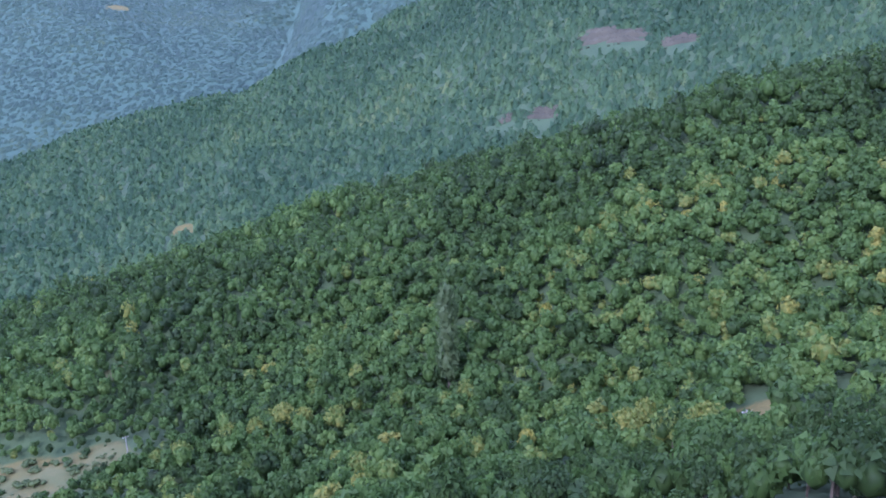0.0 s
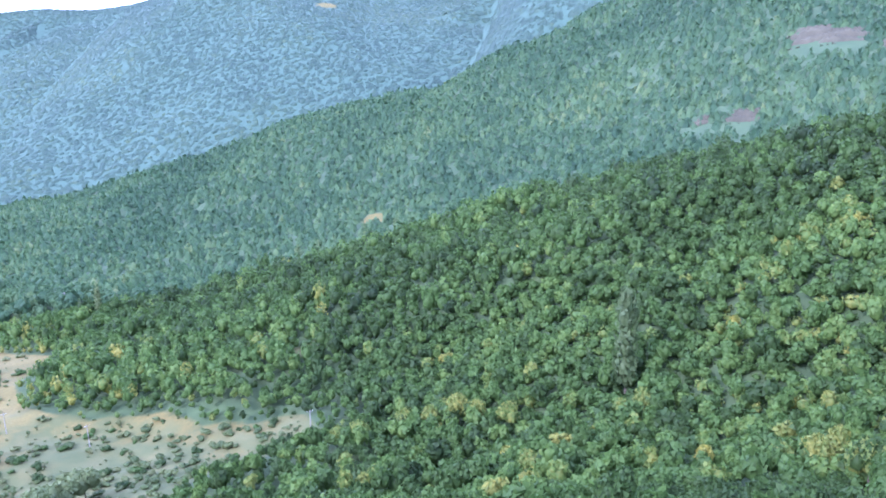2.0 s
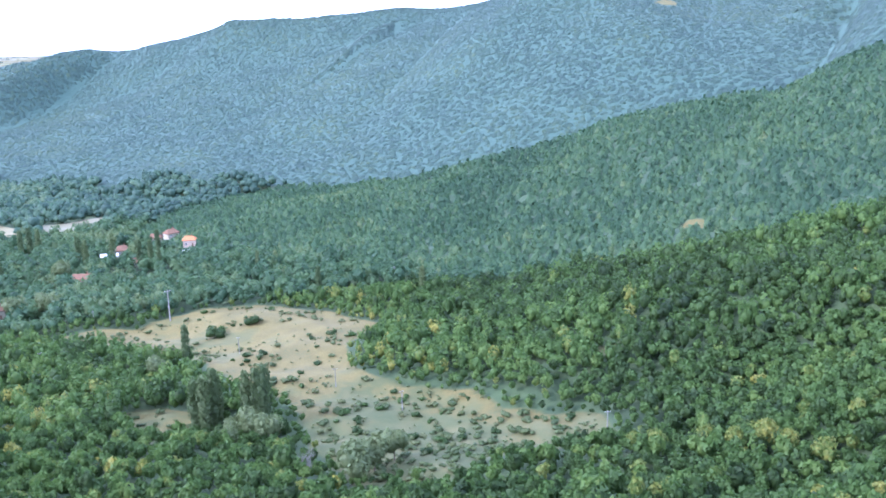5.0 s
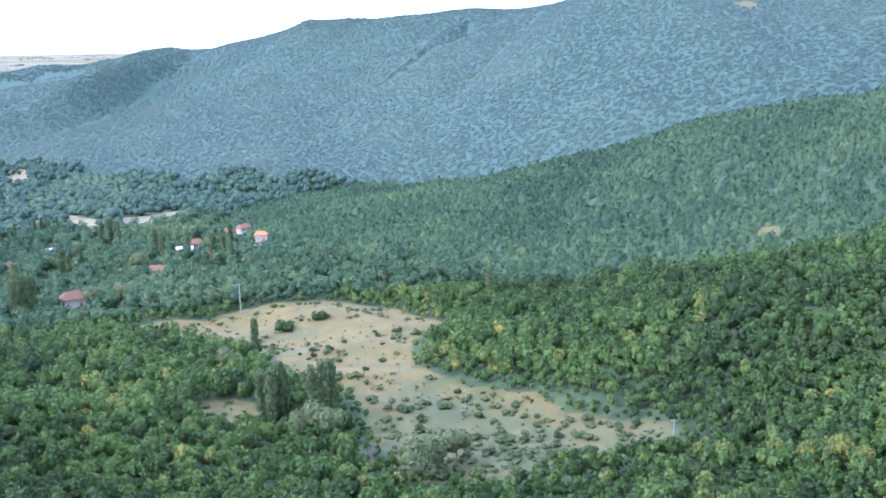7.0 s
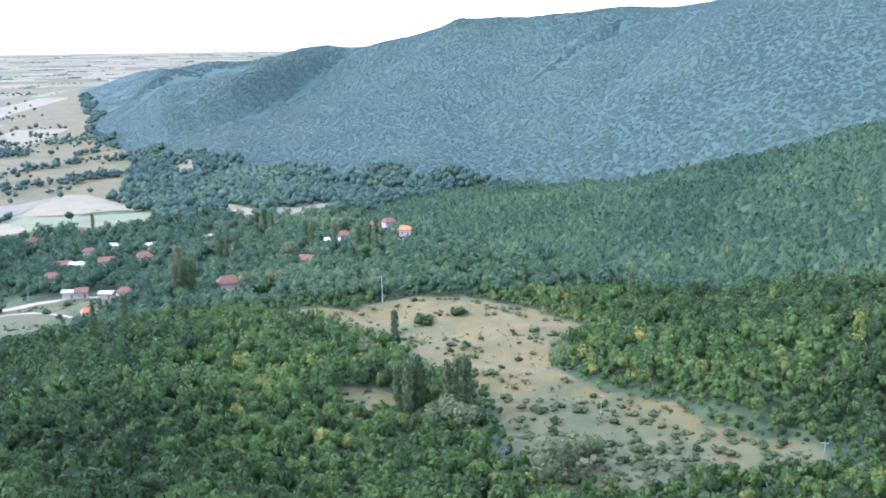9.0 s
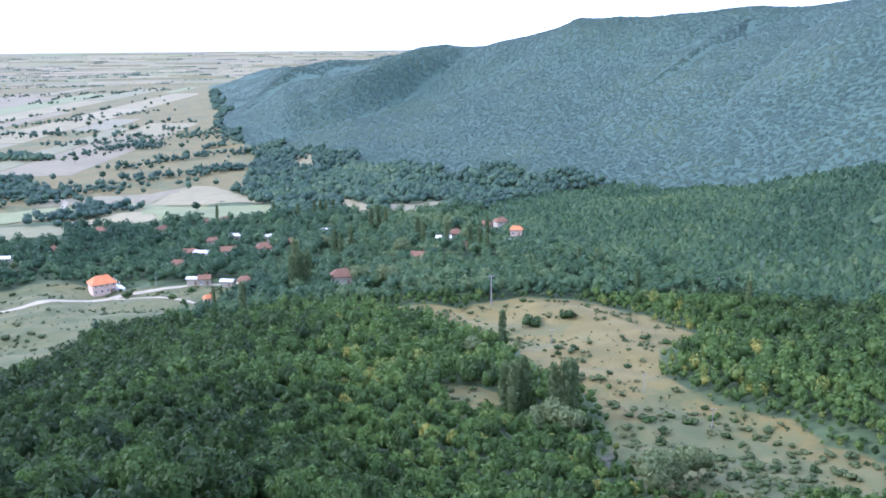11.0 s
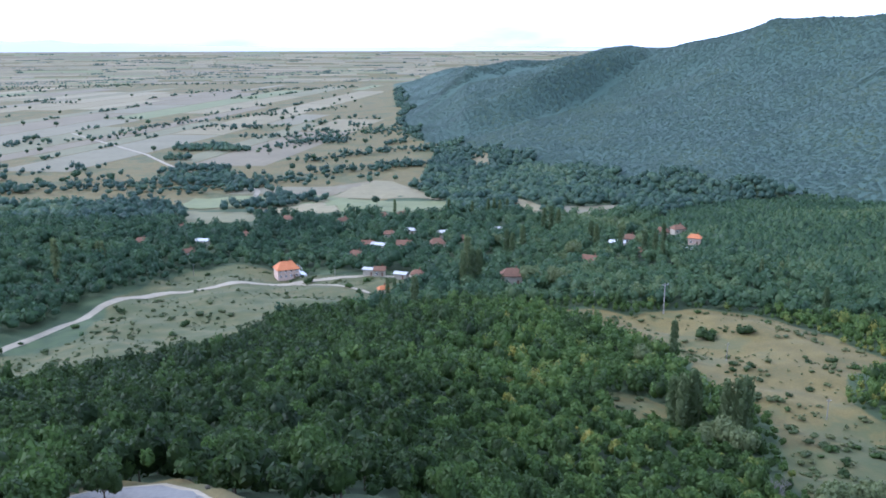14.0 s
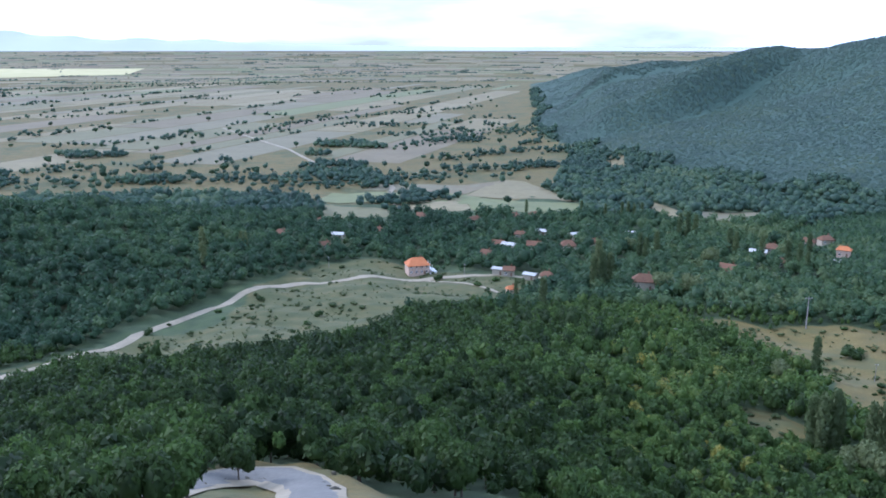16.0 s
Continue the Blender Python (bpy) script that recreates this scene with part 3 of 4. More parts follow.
def woods(name, x, y, size, shapes, material, label, rng, squash=(0.75, 1.15), lie=False):
    """Many trees joined into one mesh of woodland; far crowns lie along the slope."""
    z = lifted(x, y)
    east, north = lifted(x + 2.0, y) - z, lifted(x, y + 2.0) - z
    tint = tint_of(x, y, rng)
    which = rng.randint(0, len(shapes), len(x))
    old = rng.uniform(size=x.shape) < 0.10
    tint = np.where(old, tint * 0.6, tint)
    young = np.ones(len(x)) if lie or len(x) < 2500 else np.clip(0.42 - np.maximum(inside(x, y, MEADOW), inside(x, y, WEST_MEADOW)) / 22, 0.42, 1)
    V, F, T, at = [], [], [], 0
    for k, (sv, sf) in enumerate(shapes):
        i = np.where(which == k)[0]
        if not len(i):
            continue
        a = rng.uniform(0, 2 * np.pi, len(i))
        s = size * rng.uniform(0.65, 1.3, len(i)) * np.where(old[i], 1.22, 1.0) * young[i]
        h = s * rng.uniform(*squash, len(i))
        c, sn = np.cos(a) * s, np.sin(a) * s
        px = sv[None, :, 0] * c[:, None] - sv[None, :, 1] * sn[:, None] + x[i][:, None]
        py = sv[None, :, 0] * sn[:, None] + sv[None, :, 1] * c[:, None] + y[i][:, None]
        pz = sv[None, :, 2] * h[:, None] + z[i][:, None]
        if lie:
            pz += ((px - x[i][:, None]) * east[i][:, None] + (py - y[i][:, None]) * north[i][:, None]) / 2.0
        V.append(np.stack([px, py, pz], -1).reshape(-1, 3))
        F.append((sf[None] + (np.arange(len(i)) * len(sv))[:, None, None] + at).reshape(-1, 3))
        T.append(np.repeat(tint[i], len(sv)))
        at += len(i) * len(sv)
    ob = new(name, mesh_from(name, np.concatenate(V), np.concatenate(F), material, np.concatenate(T), smooth=True))
    return tagged(ob, label, "woodland", kind="stuff")


def plant_woods():
    """Returns the places of the nearest trees, which stand as things of their own."""
    rng = np.random.RandomState(5)
    near = [crown_shape(rng, 2, 84, 0.17, core=0.9) for _ in range(9)]
    slim = [crown_shape(rng, 1, 34, 0.24, core=0.82) for _ in range(9)]
    mid = [crown_shape(rng, 1, 34, 0.26, core=0.85) for _ in range(7)]
    far = [crown_shape(rng, 1, 8, 0.32) for _ in range(7)]
    low = [dome_shape(rng, 6, 6, 0.42) for _ in range(9)]
    tiny = [dome_shape(rng, 5) for _ in range(9)]
    own = None
    for name, sp, r0, r1, form, size, shapes, mat, label, sq in (
            ("near_wood", 3.0, 46, 225, 0, 2.25, near, MAT_LEAF, "dense mixed broadleaf trees covering the near slopes", (0.9, 1.5)),
            ("slope_wood", 3.0, 225, 345, 0, 1.9, slim, MAT_LEAF, "green broadleaf woodland on the valley slopes", (1.0, 1.7)),
            ("valley_wood", 4.8, 345, 640, 0, 2.9, mid, MAT_MID, "dark green trees round the village houses", (0.8, 1.3)),
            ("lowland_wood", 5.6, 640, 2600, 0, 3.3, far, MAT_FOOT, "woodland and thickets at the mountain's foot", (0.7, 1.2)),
            ("spur_wood", 3.0, 225, 860, 1, 2.05, low, MAT_MID, "even green oak forest on the middle spur", (1.0, 1.7)),
            ("mountain_wood", 3.7, 600, 2900, 2, 2.6, tiny, MAT_FAR, "forest covering the far mountain, tinted blue-green for haze", (0.30, 0.58)),
            ("hillside_scrub", 2.5, 125, 225, 0, 1.4, slim, MAT_LEAF, "green undergrowth between the hillside trees", (0.7, 1.2))):
        x, y = scatter(sp, r0, r1, -112, 46, len(name), 0.9 if form else 0.5)
        k = (landform(x, y) == form) & ((form != 2) | (rng.uniform(size=x.shape) < np.clip((1250 / np.hypot(x, y)) ** 2, 0.1, 0.9)))
        x, y = x[k], y[k]
        if name == "hillside_scrub":
            k = np.degrees(np.arctan2(-x, y)) < -58
            x, y = x[k], y[k]
        k = (rng.uniform(size=x.shape) < canopy(x, y)) & (~hidden(x, y) | (rng.uniform(size=x.shape) < 0.03))
        x, y = x[k], y[k]
        if name == "near_wood":
            r = np.hypot(x, y)
            pick = rng.permutation(np.where(r < 112)[0])[:260]
            own = np.stack([x[pick], y[pick]], 1)
            taken = np.zeros(len(x), bool)
            taken[pick] = True
            x, y = x[~taken], y[~taken]
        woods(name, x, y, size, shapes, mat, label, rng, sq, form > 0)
    return own


NEAR_TREES = plant_woods()


# ---- ways ----
def ribbon(name, line, width, material, label, lift, category, wobble=0.12):
    rng = np.random.RandomState(len(name))
    d = np.gradient(line, axis=0)
    d /= np.linalg.norm(d, axis=1, keepdims=True)
    side = np.stack([-d[:, 1], d[:, 0]], 1)
    cols = 5
    rows = []
    for k in range(cols):
        o = (k / (cols - 1) - 0.5) * width * (1 + wobble * rng.uniform(-1, 1, len(line)) * (k in (0, cols - 1)))
        p = line + side * np.broadcast_to(o, (len(line),))[:, None]
        rows.append(np.column_stack([p, lifted(p[:, 0], p[:, 1]) + lift + (0 if 0 < k < cols - 1 else -0.25)]))
    v = np.stack(rows, 1).reshape(-1, 3)
    i, j = np.meshgrid(np.arange(len(line) - 1), np.arange(cols - 1), indexing="ij")
    f = np.stack([i * cols + j, i * cols + j + 1, (i + 1) * cols + j + 1, (i + 1) * cols + j], -1).reshape(-1, 4)
    return tagged(new(name, mesh_from(name, v, f[:, ::-1], material, smooth=True)), label, category, kind="structure")


ribbon("road_verge", HAIRPIN_LINE, 5.9, MAT_GRAVEL, "pale gravel verge along the hairpin road", 0.40, "verge", 0.1)
ribbon("road", HAIRPIN_LINE, 4.3, MAT_ASPHALT, "worn grey asphalt hairpin road", 0.52, "road", 0.02)
ribbon("track", TRACK_LINE, 5.0, MAT_GRAVEL, "pale gravel track curving into the village", 0.35, "road", 0.15)


# ---- trees that stand as things of their own ----
def crown_mesh(name, shape, tint, material):
    v, f = shape
    return mesh_from(name, v, f, material, np.full(len(v), tint))


def trunk_mesh(height_m, radius, rng, limbs=3):
    """A tapered trunk that forks into limbs."""
    bm = bmesh.new()
    bmesh.ops.create_cone(bm, cap_ends=True, segments=7, radius1=radius, radius2=radius * 0.55, depth=height_m, matrix=Matrix.Translation((0, 0, height_m / 2 - 0.3)))
    for k in range(limbs):
        a = k * 2 * math.pi / limbs + rng.uniform(-0.5, 0.5)
        lean = Matrix.Translation((0, 0, height_m * 0.7)) @ Matrix.Rotation(a, 4, "Z") @ Matrix.Rotation(radians(rng.uniform(25, 45)), 4, "Y")
        bmesh.ops.create_cone(bm, cap_ends=True, segments=5, radius1=radius * 0.5, radius2=radius * 0.12, depth=height_m, matrix=lean @ Matrix.Translation((0, 0, height_m / 2)))
    m = bpy.data.meshes.new("trunk")
    bm.to_mesh(m)
    bm.free()
    m.materials.append(MAT_BARK)
    return m


def make_tree(name, shape, crown_size, tall, tint, material, label, category, group, seed, stem=0.16, limbs=3):
    """An upright tree: trunk with limbs, and a crown."""
    rng = np.random.RandomState(seed)
    top = new(name)
    v, f = shape
    v = v * np.array([crown_size, crown_size, tall]) + np.array([0, 0, 0.12 * tall])
    crown = new("crown", crown_mesh("crown", (v, f), tint, material))
    crown.parent = top
    trunk = new("trunk", trunk_mesh(tall * 0.9, stem, rng, limbs))
    trunk.parent = top
    return tagged(top, label, category, group)


def put(proto, used, az, r, scale=1.0, turn=0.0, sink=0.1, stretch=1.0):
    """Stands a thing, or a further copy of it, on the ground."""
    x, y = polar(az, r)
    z = float(lifted(np.array([x]), np.array([y]))[0]) - sink
    m = Matrix.Translation((x, y, z)) @ Matrix.Rotation(turn, 4, "Z") @ Matrix.Diagonal((scale, scale, scale * stretch, 1))
    if proto in used:
        return copy_thing(proto, m @ Matrix.Diagonal((*[1 / s for s in proto.scale], 1)))
    used.add(proto)
    proto.matrix_basis = m
    return proto


USED = set()
rs = np.random.RandomState(11)
rich = [crown_shape(rs, 9, 560, 0.10, core=0.82) for _ in range(7)]
near_protos = [make_tree("broadleaf_tree", rich[k], 2.4, 3.0, t, MAT_LEAF, "leafy green broadleaf tree on the near slope", "tree", "trees of the near slope", k)
               for k, t in enumerate((0.20, 0.28, 0.34, 0.40, 0.46, 0.5, 0.25))]
for nx, ny in NEAR_TREES:
    put(near_protos[rs.randint(7)], USED, math.degrees(math.atan2(-nx, ny)), math.hypot(nx, ny), rs.uniform(0.75, 1.25), rs.uniform(0, 6.28), 0.1, rs.uniform(0.9, 1.3))

# trees that screen the hairpin's western limb
for k, (a, r) in enumerate([(18.9, 63), (20.0, 66), (21.2, 62), (22.6, 58), (24.0, 55), (19.6, 58), (25.5, 50), (21.8, 54)]):
    put(near_protos[k % 7], USED, a, r, 0.95, k * 1.1, 0.1, 1.1)

# the small tree inside the hairpin
put(make_tree("young_tree", rich[3], 1.9, 2.6, 0.22, MAT_LEAF, "dark young tree standing beside the hairpin road", "tree", "", 31, 0.12), USED, 15.3, 79.5, 1.0, 0.4)

# yellowing trees on the near spur
for k, (a, r, s) in enumerate([(-64.8, 168, 1.1), (-66, 165, 0.9), (-68.3, 160, 1.0), (-78.1, 152, 0.9), (-89.6, 118, 1.0), (-92.4, 112, 1.15), (-94.7, 110, 1.1), (-90.6, 122, 0.9), (-69.9, 131, 0.8), (-57.5, 170, 0.9), (-55.9, 171, 0.8), (-60.8, 172, 0.9), (-62.6, 170, 0.8), (-87.4, 121, 0.8)]):
    if k == 0:
        gold = make_tree("yellowing_tree", rich[1], 2.9, 3.6, 0.86, MAT_LEAF, "yellowing tree among the green woodland", "tree", "yellowing trees", 41)
    put(gold, USED, a, r, s, k * 1.3)

# grey-green willows by the meadow, and rounded orchard trees
willow = make_tree("willow_tree", rich[5], 3.6, 4.2, 0.9, MAT_POPLAR, "rounded grey-green willow at the meadow's edge", "tree", "willows", 51)
for k, (a, r, s) in enumerate([(-28.4, 203, 1.25), (-29.6, 199, 1.1), (-27.4, 206, 1.0), (-26.8, 200, 0.9), (-38.5, 176, 1.0), (-37.0, 170, 1.1), (-35.4, 164, 1.2), (-22.5, 262, 1.0), (-16.4, 372, 1.5), (-14.6, 379, 1.5), (-17.5, 455, 1.6), (-12.2, 480, 1.4)]):
    put(willow, USED, a, r, s, k * 0.9)


# poplars
def poplar_shape(rng, blobs, leaves):
    """A narrow column of foliage, 1 tall and about 0.11 in radius, with a ragged outline."""
    vs, fs, at = [], [], 0
    for k in range(blobs):
        h = 0.1 + 0.84 * k / (blobs - 1)
        w = 0.095 * math.sin(math.pi * min(0.97, 0.16 + 0.74 * k / (blobs - 1))) ** 0.5
        c = np.array([rng.normal() * 0.02, rng.normal() * 0.02, h])
        v = ICO_V * rng.uniform(0.75, 1.2, (len(ICO_V), 1)) * np.array([w * 0.72, w * 0.72, 0.11]) + c
        vs.append(v)
        fs.append(ICO_F + at)
        at += len(v)
    hs = rng.uniform(0.04, 1.0, leaves)
    w = 0.105 * np.sin(np.pi * np.clip(0.14 + 0.76 * hs, 0, 0.98)) ** 0.5 * rng.uniform(0.6, 1.15, leaves)
    a = rng.uniform(0, 2 * np.pi, leaves)
    mid = np.stack([w * np.cos(a), w * np.sin(a), hs], 1)
    size = 0.017 * rng.uniform(0.5, 1.5, (leaves, 1))
    u = np.stack([-np.sin(a), np.cos(a), 0 * a], 1) + rng.normal(size=(leaves, 3)) * 0.5
    up = np.array([0, 0, 1.0]) + rng.normal(size=(leaves, 3)) * 0.3
    tri = np.stack([mid + up * size * 2.8, mid + u * size, mid - u * size], 1)
    vs.append(tri.reshape(-1, 3))
    fs.append(np.arange(leaves * 3).reshape(-1, 3) + at)
    return np.concatenate(vs), np.concatenate(fs)


MEADOW_POPLARS = [(-24.7, 214, 15, 1), (-25.3, 212, 16, 2), (-26.0, 215, 16.5, 1), (-26.3, 218, 13, 2), (-28.2, 212, 15, 2), (-28.9, 211, 16, 1), (-29.5, 209, 17, 0), (-24.5, 270, 12.5, 1), (-33.7, 350, 12, 0), (-40.9, 330, 10.5, 3), (-30.9, 404, 11, 3), (-29.7, 412, 10, 2), (-76.7, 160, 20, 1), (-6.5, 337, 16, 1)]
VILLAGE_POPLARS = [(-10.5, 383, 18, 0), (-9.9, 381, 16, 2), (-11, 386, 17, 1), (-10.2, 392, 21, 3), (-5.1, 385, 9, 1), (-5.5, 382, 8, 0), (-4.6, 386, 9, 2), (-22.9, 463, 15, 1), (-12.9, 458, 16, 0), (-13.3, 453, 15, 1), (-14, 462, 16, 2), (16.7, 464, 20, 3), (-23.4, 452, 12, 1)]
FAR_POPLARS = [(-22.2, 470, 15, 0), (-20.6, 479, 15, 2), (-23.4, 492, 15, 0), (14.2, 492, 12, 3), (13.9, 490, 12, 3), (-11.6, 627, 13, 0), (-12, 630, 13, 1), (-12.4, 627, 12, 2), (-12.9, 634, 13, 0), (-10.5, 627, 11, 1), (-5.2, 636, 12, 2), (-18.6, 478, 17, 0), (-19, 470, 16, 2), (-15.4, 545, 16, 1), (-15.9, 552, 17, 0), (-16.4, 560, 15, 2), (-8.9, 640, 11, 1)]
poplar_protos = []
for k, (t, lab) in enumerate(((0.2, "tall narrow dark-green poplar with upswept branches"), (0.4, "tall narrow dark-green poplar with upswept branches"), (0.6, "slender greyish-green poplar in the valley"), (0.95, "pale grey thinly leaved poplar among darker trees"))):
    poplar_protos.append(make_tree("poplar", poplar_shape(rs, 9, 620), 1.0, 1.0, t, MAT_POPLAR, lab, "tree", "poplars of the valley", 60 + k, 0.012, 0))
for k, (a, r, h, v) in enumerate(MEADOW_POPLARS + VILLAGE_POPLARS + FAR_POPLARS):
    put(poplar_protos[v], USED, a, r, h, k * 2.1, 0.3)


# leafless grey tree by the meadow's near end
def bare_tree():
    rng = np.random.RandomState(77)
    bm = bmesh.new()

    def limb(base, direction, length, radius, depth):
        q = direction.to_track_quat("Z", "Y").to_matrix().to_4x4()
        bmesh.ops.create_cone(bm, cap_ends=True, segments=5, radius1=radius, radius2=radius * 0.5, depth=length, matrix=Matrix.Translation(base) @ q @ Matrix.Translation((0, 0, length / 2)))
        if depth == 0:
            return
        for _ in range(4):
            tip = base + direction * length * rng.uniform(0.45, 1.0)
            bent = (direction + Vector(rng.normal(size=3)) * 0.5 + Vector((0, 0, 0.15))).normalized()
            limb(tip, bent, length * 0.62, radius * 0.5, depth - 1)

    limb(Vector((0, 0, -0.3)), Vector((0, 0, 1)), 3.2, 0.17, 4)
    top = new("dead_tree")
    part("trunk", bm, MAT_DRY, top)
    return tagged(top, "bare grey leafless tree at the meadow's edge", "tree")


put(bare_tree(), USED, -32.0, 166, 1.25)

# scrub on the meadows
scrub_shapes = [crown_shape(rs, 4, 90, 0.16, 0.6, 0.6) for _ in range(4)]


def make_bush(shape, tint, material, label):
    v, f = shape
    ob = new("bush", crown_mesh("bush", (v * np.array([1, 1, 0.8]) - np.array([0, 0, 0.12]), f), tint, material))
    return tagged(ob, label, "bush", "bushes on the meadows")


bushes = [make_bush(scrub_shapes[0], 0.3, MAT_SCRUB, "low olive-green thorn bush in dry grass"), make_bush(scrub_shapes[1], 0.6, MAT_SCRUB, "low olive-green thorn bush in dry grass"),
          make_bush(scrub_shapes[2], 0.25, MAT_LEAF, "round dark-green bush in dry grass"), make_bush(scrub_shapes[3], 0.45, MAT_LEAF, "round dark-green bush in dry grass")]
EAST_BUSHES = [(-26.4, 308, 4.2, 2), (-26.9, 312, 3, 3), (-29.1, 313, 3.4, 2), (-35.9, 207, 1.7, 2), (-34.4, 207, 0.9, 3), (-33.7, 196, 1.2, 0), (-30.8, 206, 1.6, 3), (-36.5, 186, 1.5, 0), (-38, 190, 1.8, 3), (-40, 196, 1.8, 2)]
WEST_BUSHES = [(0.8, 432, 2.9, 2), (-1.9, 407, 2.6, 3), (0.2, 356, 3.2, 2), (7.6, 393, 2, 1), (9.2, 364, 2.6, 2), (8.1, 376, 2.4, 0), (6.2, 366, 2, 0), (6.8, 372, 1.8, 1), (20.6, 361, 2.6, 2), (16, 385, 2, 3), (19.2, 374, 1.4, 2), (-3.2, 420, 2.4, 3), (-2.6, 395, 2, 2), (13.2, 402, 2.4, 2), (12.6, 372, 1.6, 1)]
for k, (a, r, s, v) in enumerate(EAST_BUSHES + WEST_BUSHES):
    put(bushes[v], USED, a, r, s, k * 1.7, 0.05)
spots = 0
LOW = []
while spots < 780:
    a, r = rs.uniform(-54, 26), rs.uniform(163, 470)
    px, py = polar(a, r)
    p = np.array([px]), np.array([py])
    deep = max(float(inside(*p, MEADOW)[0]), float(inside(*p, WEST_MEADOW)[0]), float(inside(*p, CLEARING)[0]))
    if deep < 0 or float(way_distance(*p, TRACK_LINE)[0]) < 4:
        continue
    thick = float(waves(*p, 30, 91)[0]) * 0.8 + (0.6 if deep < 9 else 0.08) + (0.75 if r < 215 and a < -33 else 0.1)
    if rs.uniform() > thick:
        continue
    if spots % 3 == 0:
        put(bushes[rs.randint(4)], USED, a, r, 0.5 + 1.3 * rs.uniform() ** 2, rs.uniform(0, 6.28), 0.05)
    else:
        LOW.append((px, py))
    spots += 1
LOW = np.array(LOW)
woods("low_scrub", LOW[:, 0], LOW[:, 1], 1.15, scrub_shapes, MAT_SCRUB, "scattered low thorn scrub over the dry meadows", rs, (0.5, 0.9))


# dry tussocks and seedlings, too many to count
tx, ty = scatter(2.6, 160, 480, -56, 30, 19)
tk = (np.maximum(inside(tx, ty, MEADOW), np.maximum(inside(tx, ty, WEST_MEADOW), inside(tx, ty, CLEARING))) > -2) & (way_distance(tx, ty, TRACK_LINE) > 3.5)
tk &= rs.uniform(size=tx.shape) < 0.20 + 0.26 * waves(tx, ty, 36, 91)
woods("tussocks", tx[tk], ty[tk], 0.42, [crown_shape(rs, 1, 8, 0.4, 0.5) for _ in range(4)], MAT_SCRUB, "small dry tussocks and seedlings in the meadows", rs, (0.5, 1.0))


# ---- houses ----
MAT_TILE = plain_material("orange_clay_roof_tiles", (0.42, 0.135, 0.040), (0.54, 0.195, 0.068), 3.0, 0.8)
MAT_OLD_TILE = plain_material("faded_red_roof_tiles", (0.110, 0.058, 0.030), (0.20, 0.100, 0.052), 1.2, 0.85)
MAT_SHEET = plain_material("pale_sheet_roof", (0.34, 0.34, 0.31), (0.52, 0.51, 0.46), 0.8, 0.5)
MAT_BRICK_WALL = plain_material("peach_rendered_brick", (0.46, 0.33, 0.25), (0.60, 0.46, 0.36), 1.5)
MAT_STUCCO = plain_material("off_white_stucco", (0.30, 0.265, 0.20), (0.45, 0.40, 0.30), 1.0)
MAT_FRAME = plain_material("white_painted_frame", (0.70, 0.70, 0.68), (0.80, 0.80, 0.78), 5.0, 0.5)
MAT_DOOR = plain_material("brown_wooden_door", (0.12, 0.07, 0.04), (0.22, 0.13, 0.08), 4.0, 0.6)
MAT_GLASS, _n, _l, gp2 = shader("dark_window_glass")
gp2.inputs["Base Color"].default_value = (0.03, 0.035, 0.04, 1)
gp2.inputs["Roughness"].default_value = 0.08
ROOFS = {0: MAT_TILE, 1: MAT_OLD_TILE, 2: MAT_SHEET}


def box_into(bm, x0, x1, y0, y1, z0, z1):
    bmesh.ops.create_cube(bm, size=1.0, matrix=Matrix.Translation(((x0 + x1) / 2, (y0 + y1) / 2, (z0 + z1) / 2)) @ Matrix.Diagonal((x1 - x0, y1 - y0, z1 - z0, 1)))


